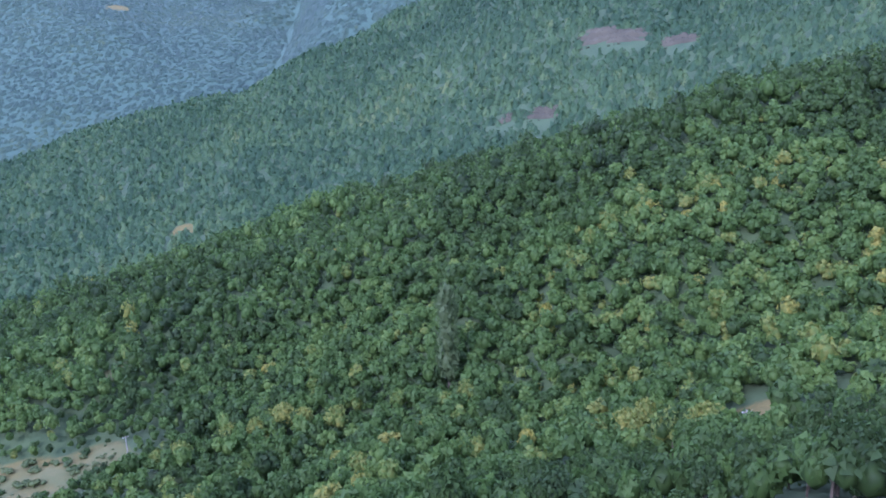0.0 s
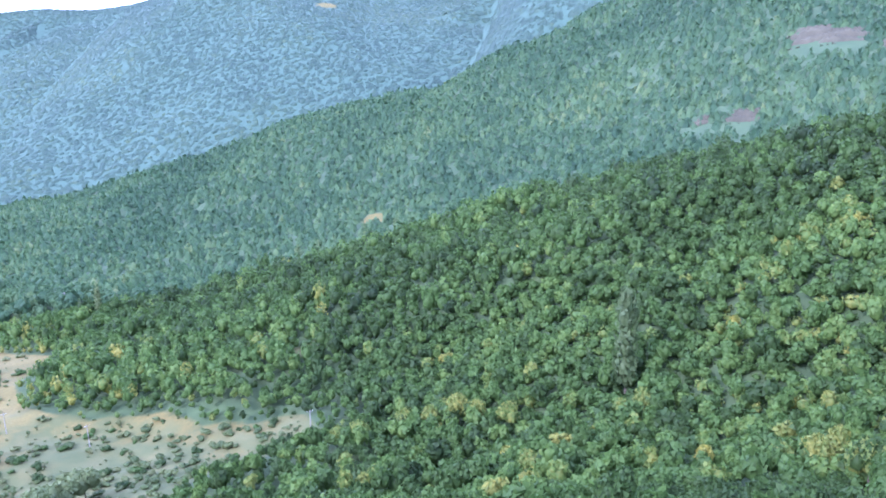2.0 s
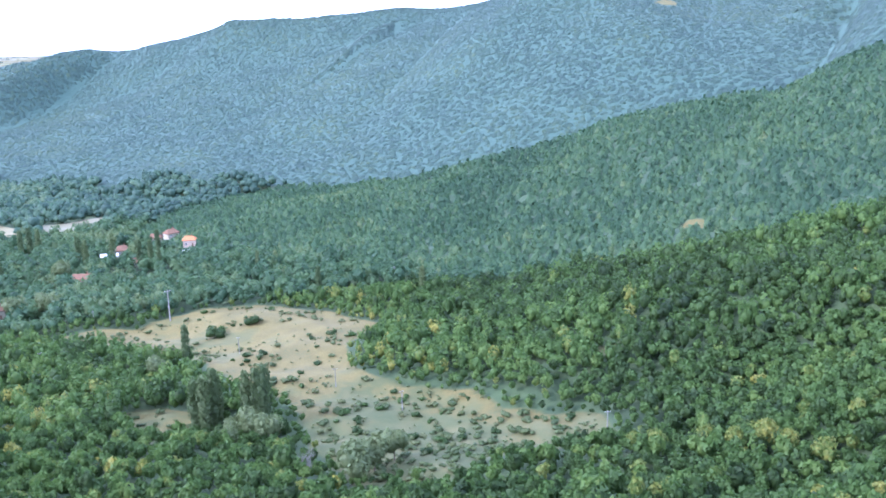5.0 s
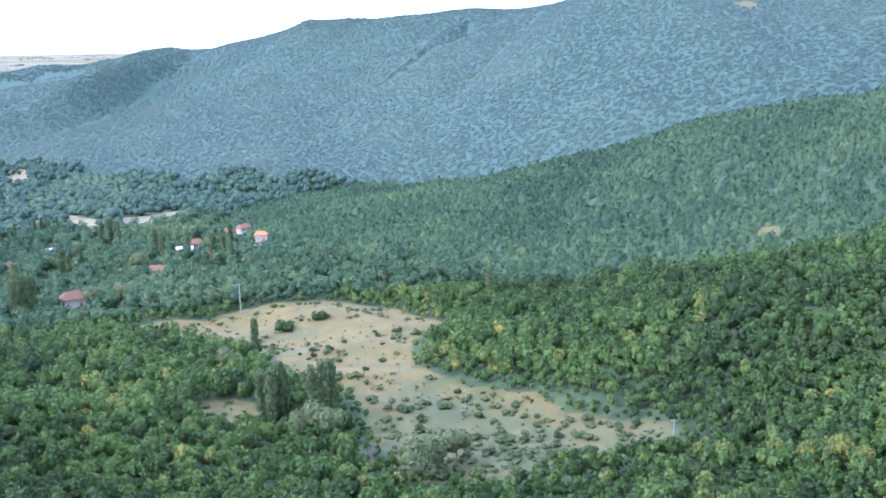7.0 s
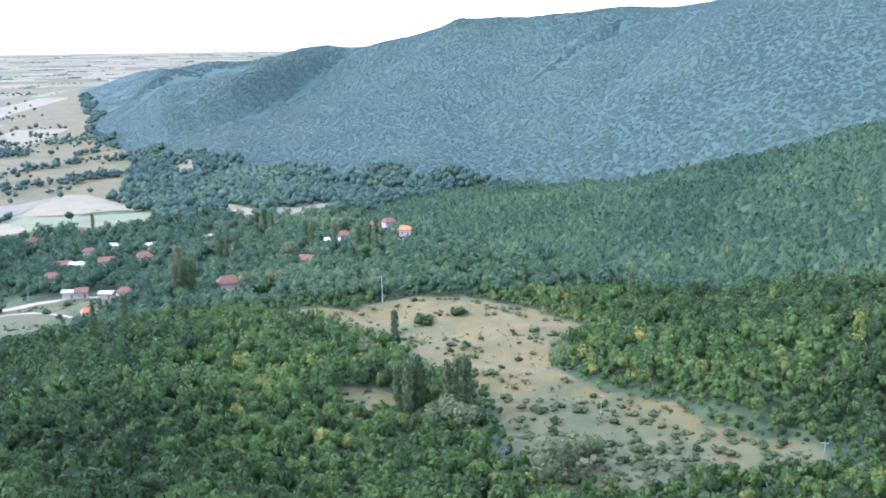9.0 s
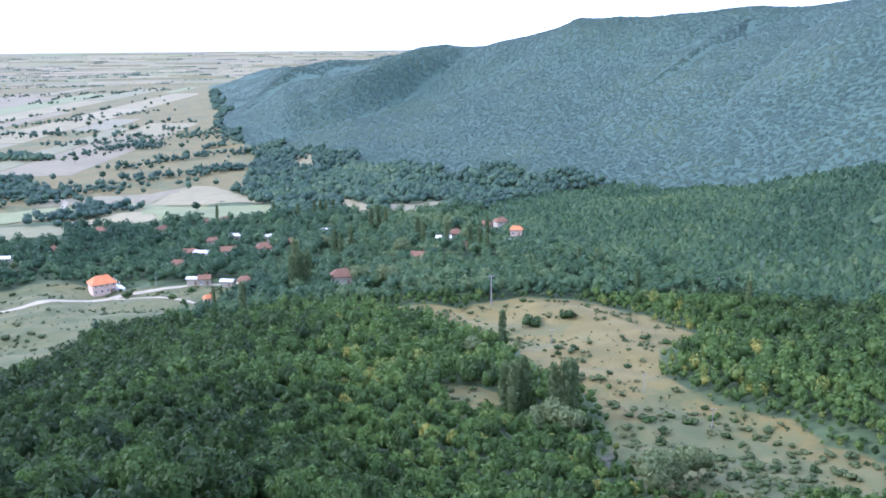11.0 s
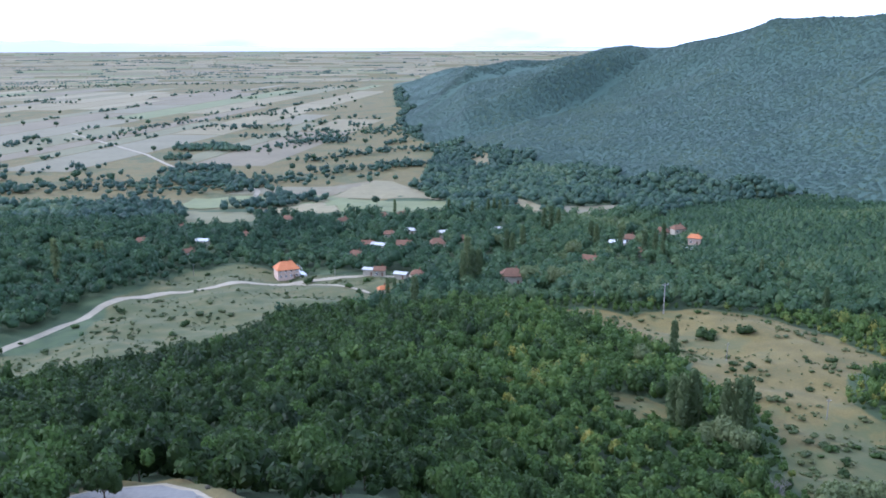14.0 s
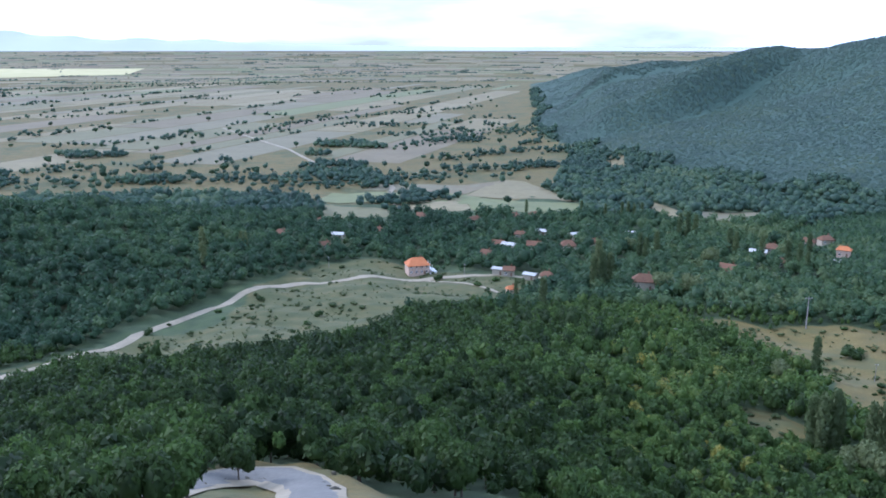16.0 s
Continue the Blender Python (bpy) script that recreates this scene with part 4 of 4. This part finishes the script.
def house(az, r, length, depth, wall, turn, kind, seed):
    """A village house: walls, tiled hip or gable roof with eaves, chimney, windows with frames, a door."""
    rng = random.Random(seed)
    big = seed == 0
    shed = kind == 2
    top = new("house" if not shed else "outbuilding")
    lx, ly = length / 2, depth / 2
    bm = bmesh.new()
    box_into(bm, -lx, lx, -ly, ly, -1.2, wall)
    rise = depth * (0.36 if not shed else 0.14)
    hip = 0.0 if shed else (lx * 0.55 if big else (ly * 0.8 if rng.random() < 0.6 else 0.0))
    if hip == 0.0:
        for sx in (-lx, lx - 0.3):
            v = [bm.verts.new(c) for c in ((sx, -ly, wall), (sx + 0.3, -ly, wall), (sx + 0.3, ly, wall), (sx, ly, wall), (sx, 0, wall + rise - 0.08), (sx + 0.3, 0, wall + rise - 0.08))]
            for f in ((0, 4, 3), (1, 2, 5), (0, 1, 5, 4), (3, 4, 5, 2)):
                bm.faces.new([v[i] for i in f])
    body = part("wall", bm, MAT_BRICK_WALL if kind == 0 else MAT_STUCCO, top)
    eave = 0.55
    bm = bmesh.new()
    ex, ey, drop = lx + eave, ly + eave, rise * eave / ly
    lower = [(-ex, -ey), (ex, -ey), (ex, ey), (-ex, ey)]
    ridge = ex - hip
    for dz in (0.0, 0.2):
        for px, py in lower:
            bm.verts.new((px, py, wall - drop + dz))
        bm.verts.new((-ridge, 0, wall + rise + dz))
        bm.verts.new((ridge, 0, wall + rise + dz))
    bm.verts.ensure_lookup_table()
    vs = list(bm.verts)
    for base, flip in ((0, True), (6, False)):
        for f in ((0, 1, 5, 4), (1, 2, 5), (2, 3, 4, 5), (3, 0, 4)):
            idx = [vs[base + i] for i in f]
            bm.faces.new(idx[::-1] if flip else idx)
    for i in range(4):
        k = (i + 1) % 4
        bm.faces.new([vs[i], vs[k], vs[6 + k], vs[6 + i]])
    roof = part("roof", bm, ROOFS[kind], top, {0: "bright orange clay tile roof", 1: "faded red tile roof", 2: "pale sheet metal roof"}[kind])
    if not shed:
        bm = bmesh.new()
        box_into(bm, lx * 0.35, lx * 0.35 + 0.55, 0.4, 0.95, wall, wall + rise + 0.9)
        box_into(bm, lx * 0.35 - 0.06, lx * 0.35 + 0.61, 0.34, 1.01, wall + rise + 0.9, wall + rise + 1.02)
        part("chimney", bm, MAT_OLD_TILE, top)
    storeys = 2 if wall > 4.4 else 1
    count = 4 if big else (1 if shed else 2)
    for st in range(storeys):
        z0 = 0.9 + st * 2.8
        for side in (-1, 1):
            for w in range(count):
                px = (w + 0.5) / count * length - lx
                if st == 0 and w == count - 1 and side == -1 and not big:
                    continue
                bm = bmesh.new()
                y1 = side * (ly + 0.03)
                for xa, xb, za, zb in ((-0.6, 0.6, 0, 0.09), (-0.6, 0.6, 1.21, 1.3), (-0.6, -0.5, 0.09, 1.21), (0.5, 0.6, 0.09, 1.21), (-0.04, 0.04, 0.09, 1.21)):
                    box_into(bm, px + xa, px + xb, y1 - 0.06, y1 + 0.06, z0 + za, z0 + zb)
                win = part("window", bm, MAT_FRAME, top)
                bm = bmesh.new()
                box_into(bm, px - 0.5, px + 0.5, y1 - 0.02, y1 + 0.01, z0 + 0.09, z0 + 1.21)
                part("pane", bm, MAT_GLASS, win)
    bm = bmesh.new()
    dx = lx * (0.55 if count > 1 else 0.5)
    box_into(bm, dx - 0.5, dx + 0.5, -ly - 0.06, -ly + 0.02, -0.1, 2.05)
    part("door", bm, MAT_DOOR, top)
    if big:
        for z0 in (0.0, 2.8):
            bm = bmesh.new()
            box_into(bm, lx, lx + 1.6, -ly, ly, z0 - 0.15, z0)
            balcony = part("balcony", bm, MAT_FRAME, top)
            bm = bmesh.new()
            for k in range(3):
                py = -ly + 0.15 + k * (depth - 0.3) / 2
                box_into(bm, lx + 1.4, lx + 1.6, py - 0.12, py + 0.12, z0, z0 + 2.65)
            part("column", bm, MAT_FRAME, balcony)
            bm = bmesh.new()
            box_into(bm, lx - 0.02, lx + 0.03, -1.2, 1.2, z0 + 0.1, z0 + 2.2)
            part("doorway", bm, MAT_GLASS, balcony)
        bm = bmesh.new()
        box_into(bm, lx + 1.8, lx + 4.5, -ly + 1, ly, -1.0, 0.9)
        part("terrace_wall", bm, MAT_FRAME, top)
    label = {0: "rendered brick house with a bright orange tiled roof", 1: "village house with a faded red tiled roof", 2: "low pale outbuilding with a sheet metal roof"}[kind]
    if big:
        label = "two-storey peach brick house with an orange roof"
    tagged(top, label, "house" if not shed else "outbuilding", "village houses")
    x, y = polar(az, r)
    z = float(height(np.array([x]), np.array([y]))[0])
    top.matrix_basis = Matrix.Translation((x, y, z + 0.35)) @ Matrix.Rotation(radians(az + turn), 4, "Z")
    return top


for k, h in enumerate(HOUSES):
    house(*h, k)


# ---- utility poles ----
def utility_pole(tall):
    top = new("utility_pole")
    bm = bmesh.new()
    bmesh.ops.create_cone(bm, cap_ends=True, segments=8, radius1=0.19, radius2=0.12, depth=tall + 0.6, matrix=Matrix.Translation((0, 0, tall / 2 - 0.3)))
    part("post", bm, MAT_POST, top)
    bm = bmesh.new()
    box_into(bm, -0.8, 0.8, -0.06, 0.06, tall - 0.5, tall - 0.36)
    arm = part("crossarm", bm, MAT_POST, top)
    for px in (-0.7, 0.0, 0.7):
        bm = bmesh.new()
        bmesh.ops.create_cone(bm, cap_ends=True, segments=8, radius1=0.06, radius2=0.035, depth=0.22, matrix=Matrix.Translation((px, 0, tall - 0.25)))
        part("insulator", bm, MAT_FRAME, arm)
    return tagged(top, "weathered grey concrete utility pole with a crossarm", "utility pole", "utility poles")


pole = utility_pole(8.0)
for a, r, s in [(-54, 184, 0.85), (-39.2, 216, 0.8), (-23.7, 338, 1.6), (-39.0, 351, 1.2), (-34.5, 237, 0.75), (8.4, 468, 0.8), (-15.6, 292, 0.9), (-19.0, 345, 0.8), (-97.5, 105, 0.8), (-1.0, 437, 0.8), (-7.5, 440, 0.8), (-28.0, 285, 0.75)]:
    put(pole, USED, a, r, s, radians(a) + 0.4)


# ---- rocks ----
def rock_mesh(rng, count, spread, size):
    """Broken limestone: faceted lumps, joined where they lie."""
    bm = bmesh.new()
    for _ in range(count):
        s = size * rng.uniform(0.4, 1.3)
        at = Vector((rng.normal() * spread, rng.normal() * spread * 0.5, 0)) if count > 1 else Vector()
        made = bmesh.ops.create_icosphere(bm, subdivisions=2 if count == 1 else 1, radius=s, matrix=Matrix.Translation(at))["verts"]
        for v in made:
            v.co = at + (v.co - at) * rng.uniform(0.7, 1.2)
            v.co.z = at.z + (v.co.z - at.z) * 0.7
    m = bpy.data.meshes.new("rock")
    bm.to_mesh(m)
    bm.free()
    m.materials.append(MAT_ROCK)
    return m


boulder = [tagged(new("boulder", rock_mesh(rs, 1, 0, 0.5)), "pale limestone boulder on the road's verge", "boulder", "boulders along the hairpin") for _ in range(3)]
inner = np.linspace(8.5, 19, 26)
for k, a in enumerate(inner):
    rim = float(np.interp(a, [8, 9.3, 11.2, 13.8, 16.5, 19], [66, 75, 81, 83, 81, 75]))
    put(boulder[k % 3], USED, a, rim - rs.uniform(0.0, 3.0), rs.uniform(0.5, 1.3), rs.uniform(0, 6.28), -0.05)
    if k % 3 == 0:
        put(boulder[k % 3], USED, a, rim + 8.2 + rs.uniform(0, 1.0), rs.uniform(0.3, 0.7), rs.uniform(0, 6.28), -0.05)


def outcrop(az, r, wide, seed):
    """A broken rock face lying against the slope."""
    rng = np.random.RandomState(seed)
    n = 22
    g = np.linspace(-1, 1, n)
    u, v = np.meshgrid(g, g, indexing="ij")
    px, py = polar(az, r)
    ca, sa2 = math.cos(radians(az)), math.sin(radians(az))
    x = px + u * wide * ca - v * wide * 0.45 * sa2
    y = py + u * wide * sa2 + v * wide * 0.45 * ca
    edge = np.clip(1.25 - np.hypot(u, v) * 1.15, -0.6, 1)
    z = height(x, y) + edge * 2.2 + rng.uniform(-0.9, 0.9, u.shape) + 1.2 * np.sin(v * 9 + u * 2) - 0.6
    i, j = np.meshgrid(np.arange(n - 1), np.arange(n - 1), indexing="ij")
    f = np.stack([i * n + j, i * n + j + 1, (i + 1) * n + j + 1, (i + 1) * n + j], -1).reshape(-1, 4)
    ob = new("rock_outcrop", mesh_from("rock_outcrop", np.stack([x, y, z], -1).reshape(-1, 3), f[:, ::-1], MAT_ROCK))
    return tagged(ob, "pinkish grey limestone outcrop breaking the forested slope", "rock outcrop", "rock outcrops")


for k, (a, r, w) in enumerate(OUTCROPS):
    outcrop(a, r, w * 0.7, 200 + k)


# ---- the farmed plain ----
CROPS = [plain_material("dry_stubble", (0.160, 0.138, 0.064), (0.215, 0.184, 0.088), 0.15), plain_material("bare_tilled_soil", (0.135, 0.112, 0.058), (0.180, 0.150, 0.080), 0.15),
         plain_material("pale_green_crop", (0.118, 0.134, 0.050), (0.162, 0.176, 0.068), 0.15), plain_material("straw_grass", (0.182, 0.158, 0.078), (0.24, 0.206, 0.106), 0.15),
         plain_material("grey_fallow", (0.140, 0.128, 0.068), (0.185, 0.168, 0.092), 0.15), plain_material("olive_pasture", (0.122, 0.120, 0.052), (0.168, 0.158, 0.072), 0.15)]


def field(corners, crop, lift):
    """A parcel of land, draped over the plain between four corners in world metres."""
    (a, b, c, d) = [np.array(p, float) for p in corners]
    nu, nv = 13, 7
    u, v = np.meshgrid(np.linspace(0, 1, nu), np.linspace(0, 1, nv), indexing="ij")
    p = (a[None, None] * ((1 - u) * (1 - v))[..., None] + b[None, None] * (u * (1 - v))[..., None] + c[None, None] * (u * v)[..., None] + d[None, None] * ((1 - u) * v)[..., None])
    z = height(p[..., 0], p[..., 1]) + lift
    i, j = np.meshgrid(np.arange(nu - 1), np.arange(nv - 1), indexing="ij")
    f = np.stack([i * nv + j, i * nv + j + 1, (i + 1) * nv + j + 1, (i + 1) * nv + j], -1).reshape(-1, 4)
    normal_up = np.cross(b - a, d - a) > 0
    ob = new("field", mesh_from("field", np.concatenate([p, z[..., None]], -1).reshape(-1, 3), f[:, ::-1] if normal_up else f, CROPS[crop]))
    words = ("dry stubble field", "bare tilled brown field", "pale green crop field", "straw-coloured grass field", "grey fallow field", "olive pasture", "yellow field painted as a sunlit strip")[crop]
    return tagged(ob, words + " on the open plain", "field", kind="structure")


for *quad, crop in NAMED_FIELDS:
    field([polar(*c) for c in quad], crop, 0.35)

HEDGE = []
along, across = np.array([math.sin(radians(16)), math.cos(radians(16))]), np.array([math.cos(radians(16)), -math.sin(radians(16))])
v0 = -2300.0
while v0 < 1200:
    u0 = 500.0 + rs.uniform(0, 200)
    wide = rs.uniform(38, 95)
    while u0 < 3400:
        long = rs.uniform(160, 460) * (1 + u0 / 3000)
        quad = [along * (u0 + 4) + across * (v0 + 2), along * (u0 + long - 4) + across * (v0 + 2), along * (u0 + long - 4) + across * (v0 + wide - 2), along * (u0 + 4) + across * (v0 + wide - 2)]
        q = np.array(quad)
        rad, ang = np.hypot(q[:, 0], q[:, 1]), np.degrees(np.arctan2(-q[:, 0], q[:, 1]))
        free = openness(q[:, 0], q[:, 1]).min() > 0.9 and rad.min() > 860 and rad.max() < 3320 and ang.max() < 38 and ang.min() > -16
        if free and rs.uniform() < 0.86:
            field(quad, rs.choice(6, p=[0.2, 0.14, 0.12, 0.22, 0.17, 0.15]), 0.3)
            if rs.uniform() < 0.42:
                n = int(long / 7)
                t = np.sort(rs.uniform(0, 1, n))
                t = t[np.sin(t * rs.uniform(8, 30) + rs.uniform(0, 6)) > rs.uniform(-0.6, 0.6)]
                HEDGE += [quad[0] + (quad[1] - quad[0]) * k + rs.normal(size=2) * 1.5 for k in t]
            if rs.uniform() < 0.3:
                t = rs.uniform(0, 1, int(wide / 6))
                HEDGE += [quad[1] + (quad[2] - quad[1]) * k + rs.normal(size=2) * 2 for k in t]
        u0 += long
    v0 += wide

# the plain goes on to the hills in narrow parcels
FAR_HEDGE = []
reach = 3320.0
while reach < 4620:
    deep = rs.uniform(28, 75)
    a0 = -22.0
    while a0 < 34:
        broad = rs.uniform(1.2, 5.0)
        if rs.uniform() < 0.85:
            field([polar(a0 + broad - 0.05, reach + 3), polar(a0 + 0.05, reach + 3), polar(a0 + 0.05, reach + deep - 3), polar(a0 + broad - 0.05, reach + deep - 3)], rs.choice(6, p=[0.2, 0.1, 0.15, 0.25, 0.15, 0.15]), 0.5)
            if rs.uniform() < 0.45:
                n = int(broad * rs.uniform(5, 16))
                px, py = polar(a0 + broad * rs.uniform(0, 1) ** rs.uniform(0.2, 1, n), reach + rs.normal(size=n) * 3)
                FAR_HEDGE += [np.array([u, v]) for u, v in zip(px, py)]
        a0 += broad
    reach += deep

# A patch of sunlight on the far plain, put into the field's yellow colour.
CROPS.append(plain_material("sunlit_yellow_painted", (0.42, 0.38, 0.17), (0.52, 0.47, 0.23), 0.02))
field([polar(32, 3560), polar(20.5, 3640), polar(19.5, 3860), polar(32, 3960)], 6, 1.4)
for a0, a1, r0, n in ((19, 12, 3420, 120), (13, 4, 3500, 150), (9, 1, 3620, 120), (24, 15, 3340, 70), (2, -5, 3700, 90)):
    t = rs.uniform(0, 1, n)
    px, py = polar(a0 + (a1 - a0) * t, r0 + 60 * t + rs.normal(size=n) * 9)
    FAR_HEDGE += [np.array([u, v]) for u, v in zip(px, py)]

# hedgerows, field copses and the far lines of trees
for a0, r0, a1, r1, n, s in [(30, 3000, 12, 3150, 170, 22), (20, 3250, 2, 3300, 150, 22), (8, 2700, -3, 2900, 80, 20), (12, 1480, -2, 1950, 110, 16), (3, 1150, -7, 1500, 120, 14), (1, 1000, -6, 1120, 80, 10),
                             (34, 980, 14, 1010, 90, 14), (26, 1250, 10, 1420, 70, 10), (34, 1700, 18, 1900, 60, 8), (0.5, 900, -8, 960, 70, 12), (-2, 1560, -8, 1180, 90, 14), (-8, 1120, -13, 930, 110, 16), (-13, 900, -22, 760, 150, 16)]:
    t = rs.uniform(0, 1, n)
    px, py = polar(a0 + (a1 - a0) * t, r0 + (r1 - r0) * t)
    HEDGE += [np.array([a, b]) + rs.normal(size=2) * s for a, b in zip(px, py)]
copse = [(6.5, 860, 62, 150), (8.5, 800, 40, 70), (4.6, 1500, 40, 60), (2.0, 1330, 34, 50), (22, 880, 50, 70), (14, 860, 40, 60), (30, 900, 60, 80), (-1, 1240, 30, 50)]
for a, r, w, n in copse:
    px, py = polar(a, r)
    HEDGE += [np.array([px, py]) + rs.normal(size=2) * np.array([w, w * 0.5]) for _ in range(n)]
HEDGE = np.array(HEDGE)
HEDGE = HEDGE[landform(HEDGE[:, 0], HEDGE[:, 1]) == 0]
hedge_shapes = [crown_shape(rs, 1, 10, 0.32, 0.8) for _ in range(5)]
woods("hedgerow", HEDGE[:, 0], HEDGE[:, 1], 2.9, hedge_shapes, MAT_FOOT, "hedgerows and copses between the fields, tinted for haze", rs, (0.6, 1.3))

FAR_HEDGE = np.array(FAR_HEDGE)
woods("far_hedgerow", FAR_HEDGE[:, 0], FAR_HEDGE[:, 1], 3.6, [dome_shape(rs, 5) for _ in range(5)], MAT_FAR, "distant belts of trees across the plain, tinted for haze", rs, (0.8, 1.3))

# lone trees
lone = [make_tree("field_tree", crown_shape(rs, 5, 90, 0.16), 4.2, 4.4, t, MAT_MID, "dark rounded tree alone among the fields", "tree", "lone trees of the plain", 90 + k, 0.3) for k, t in enumerate((0.1, 0.25, 0.4))]
planted = 0
while planted < 95:
    a, r = rs.uniform(-6, 30), 880 * (1 + 2.1 * rs.uniform() ** 1.6)
    px, py = polar(a, r)
    if float(openness(np.array([px]), np.array([py]))[0]) < 0.9:
        continue
    put(lone[planted % 3], USED, a, r, rs.uniform(0.6, 1.35), rs.uniform(0, 6.28))
    planted += 1
put(lone[0], USED, -4.0, 690, 1.1)

# tracks over the plain and into the yards
ribbon("farm_track", spline([(4.6, 712), (4.1, 753), (4.3, 820), (7.5, 932), (9.0, 984), (10.5, 1108), (11.2, 1166), (15, 1500)], 8.0), 5.0, MAT_GRAVEL, "pale farm track running out between fields", 0.6, "road", 0.1)
ribbon("yard_track", spline([(1.6, 430), (-0.6, 418), (-2.2, 405), (-3.4, 398)], 4.0), 3.0, MAT_GRAVEL, "pale gravel side track below the house", 0.4, "road", 0.2)

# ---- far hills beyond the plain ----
# The hills' pale blue is distance haze set as base colour.
MAT_HAZY = plain_material("haze_painted_distant_hills", (0.44, 0.47, 0.50), (0.54, 0.57, 0.59), 0.002, 1.0, 1.0)


def far_hills():
    az = np.linspace(-25, 60, 260)
    rows = []
    for k, rr in enumerate((4650.0, 4780.0, 4860.0, 4930.0)):
        x, y = polar(az, rr)
        lift = np.interp(az, [-25, -8, 2, 6, 9, 13, 18, 24, 30, 45, 60], [0, 4, 6, 12, 22, 26, 40, 60, 84, 110, 120])
        lift = lift * (1 + 0.12 * np.sin(az * 0.5) + 0.05 * np.sin(az * 1.3 + 1) + 0.02 * np.sin(az * 4.1))
        share = (0.0, 0.32, 0.72, 1.0)[k] * (1 + 0.12 * np.sin(az * 1.7 + k * 2))
        base = height(x, y) if k == 0 else EYE - 6
        rows.append(np.stack([x, y, base - 4 + lift * share], 1))
    v = np.stack(rows, 1).reshape(-1, 3)
    i, j = np.meshgrid(np.arange(len(az) - 1), np.arange(3), indexing="ij")
    f = np.stack([i * 4 + j, i * 4 + j + 1, (i + 1) * 4 + j + 1, (i + 1) * 4 + j], -1).reshape(-1, 4)
    return tagged(new("backdrop_hills", mesh_from("backdrop_hills", v, f, MAT_HAZY, smooth=True)), "hills beyond the plain, painted pale for haze", "hills", kind="structure")


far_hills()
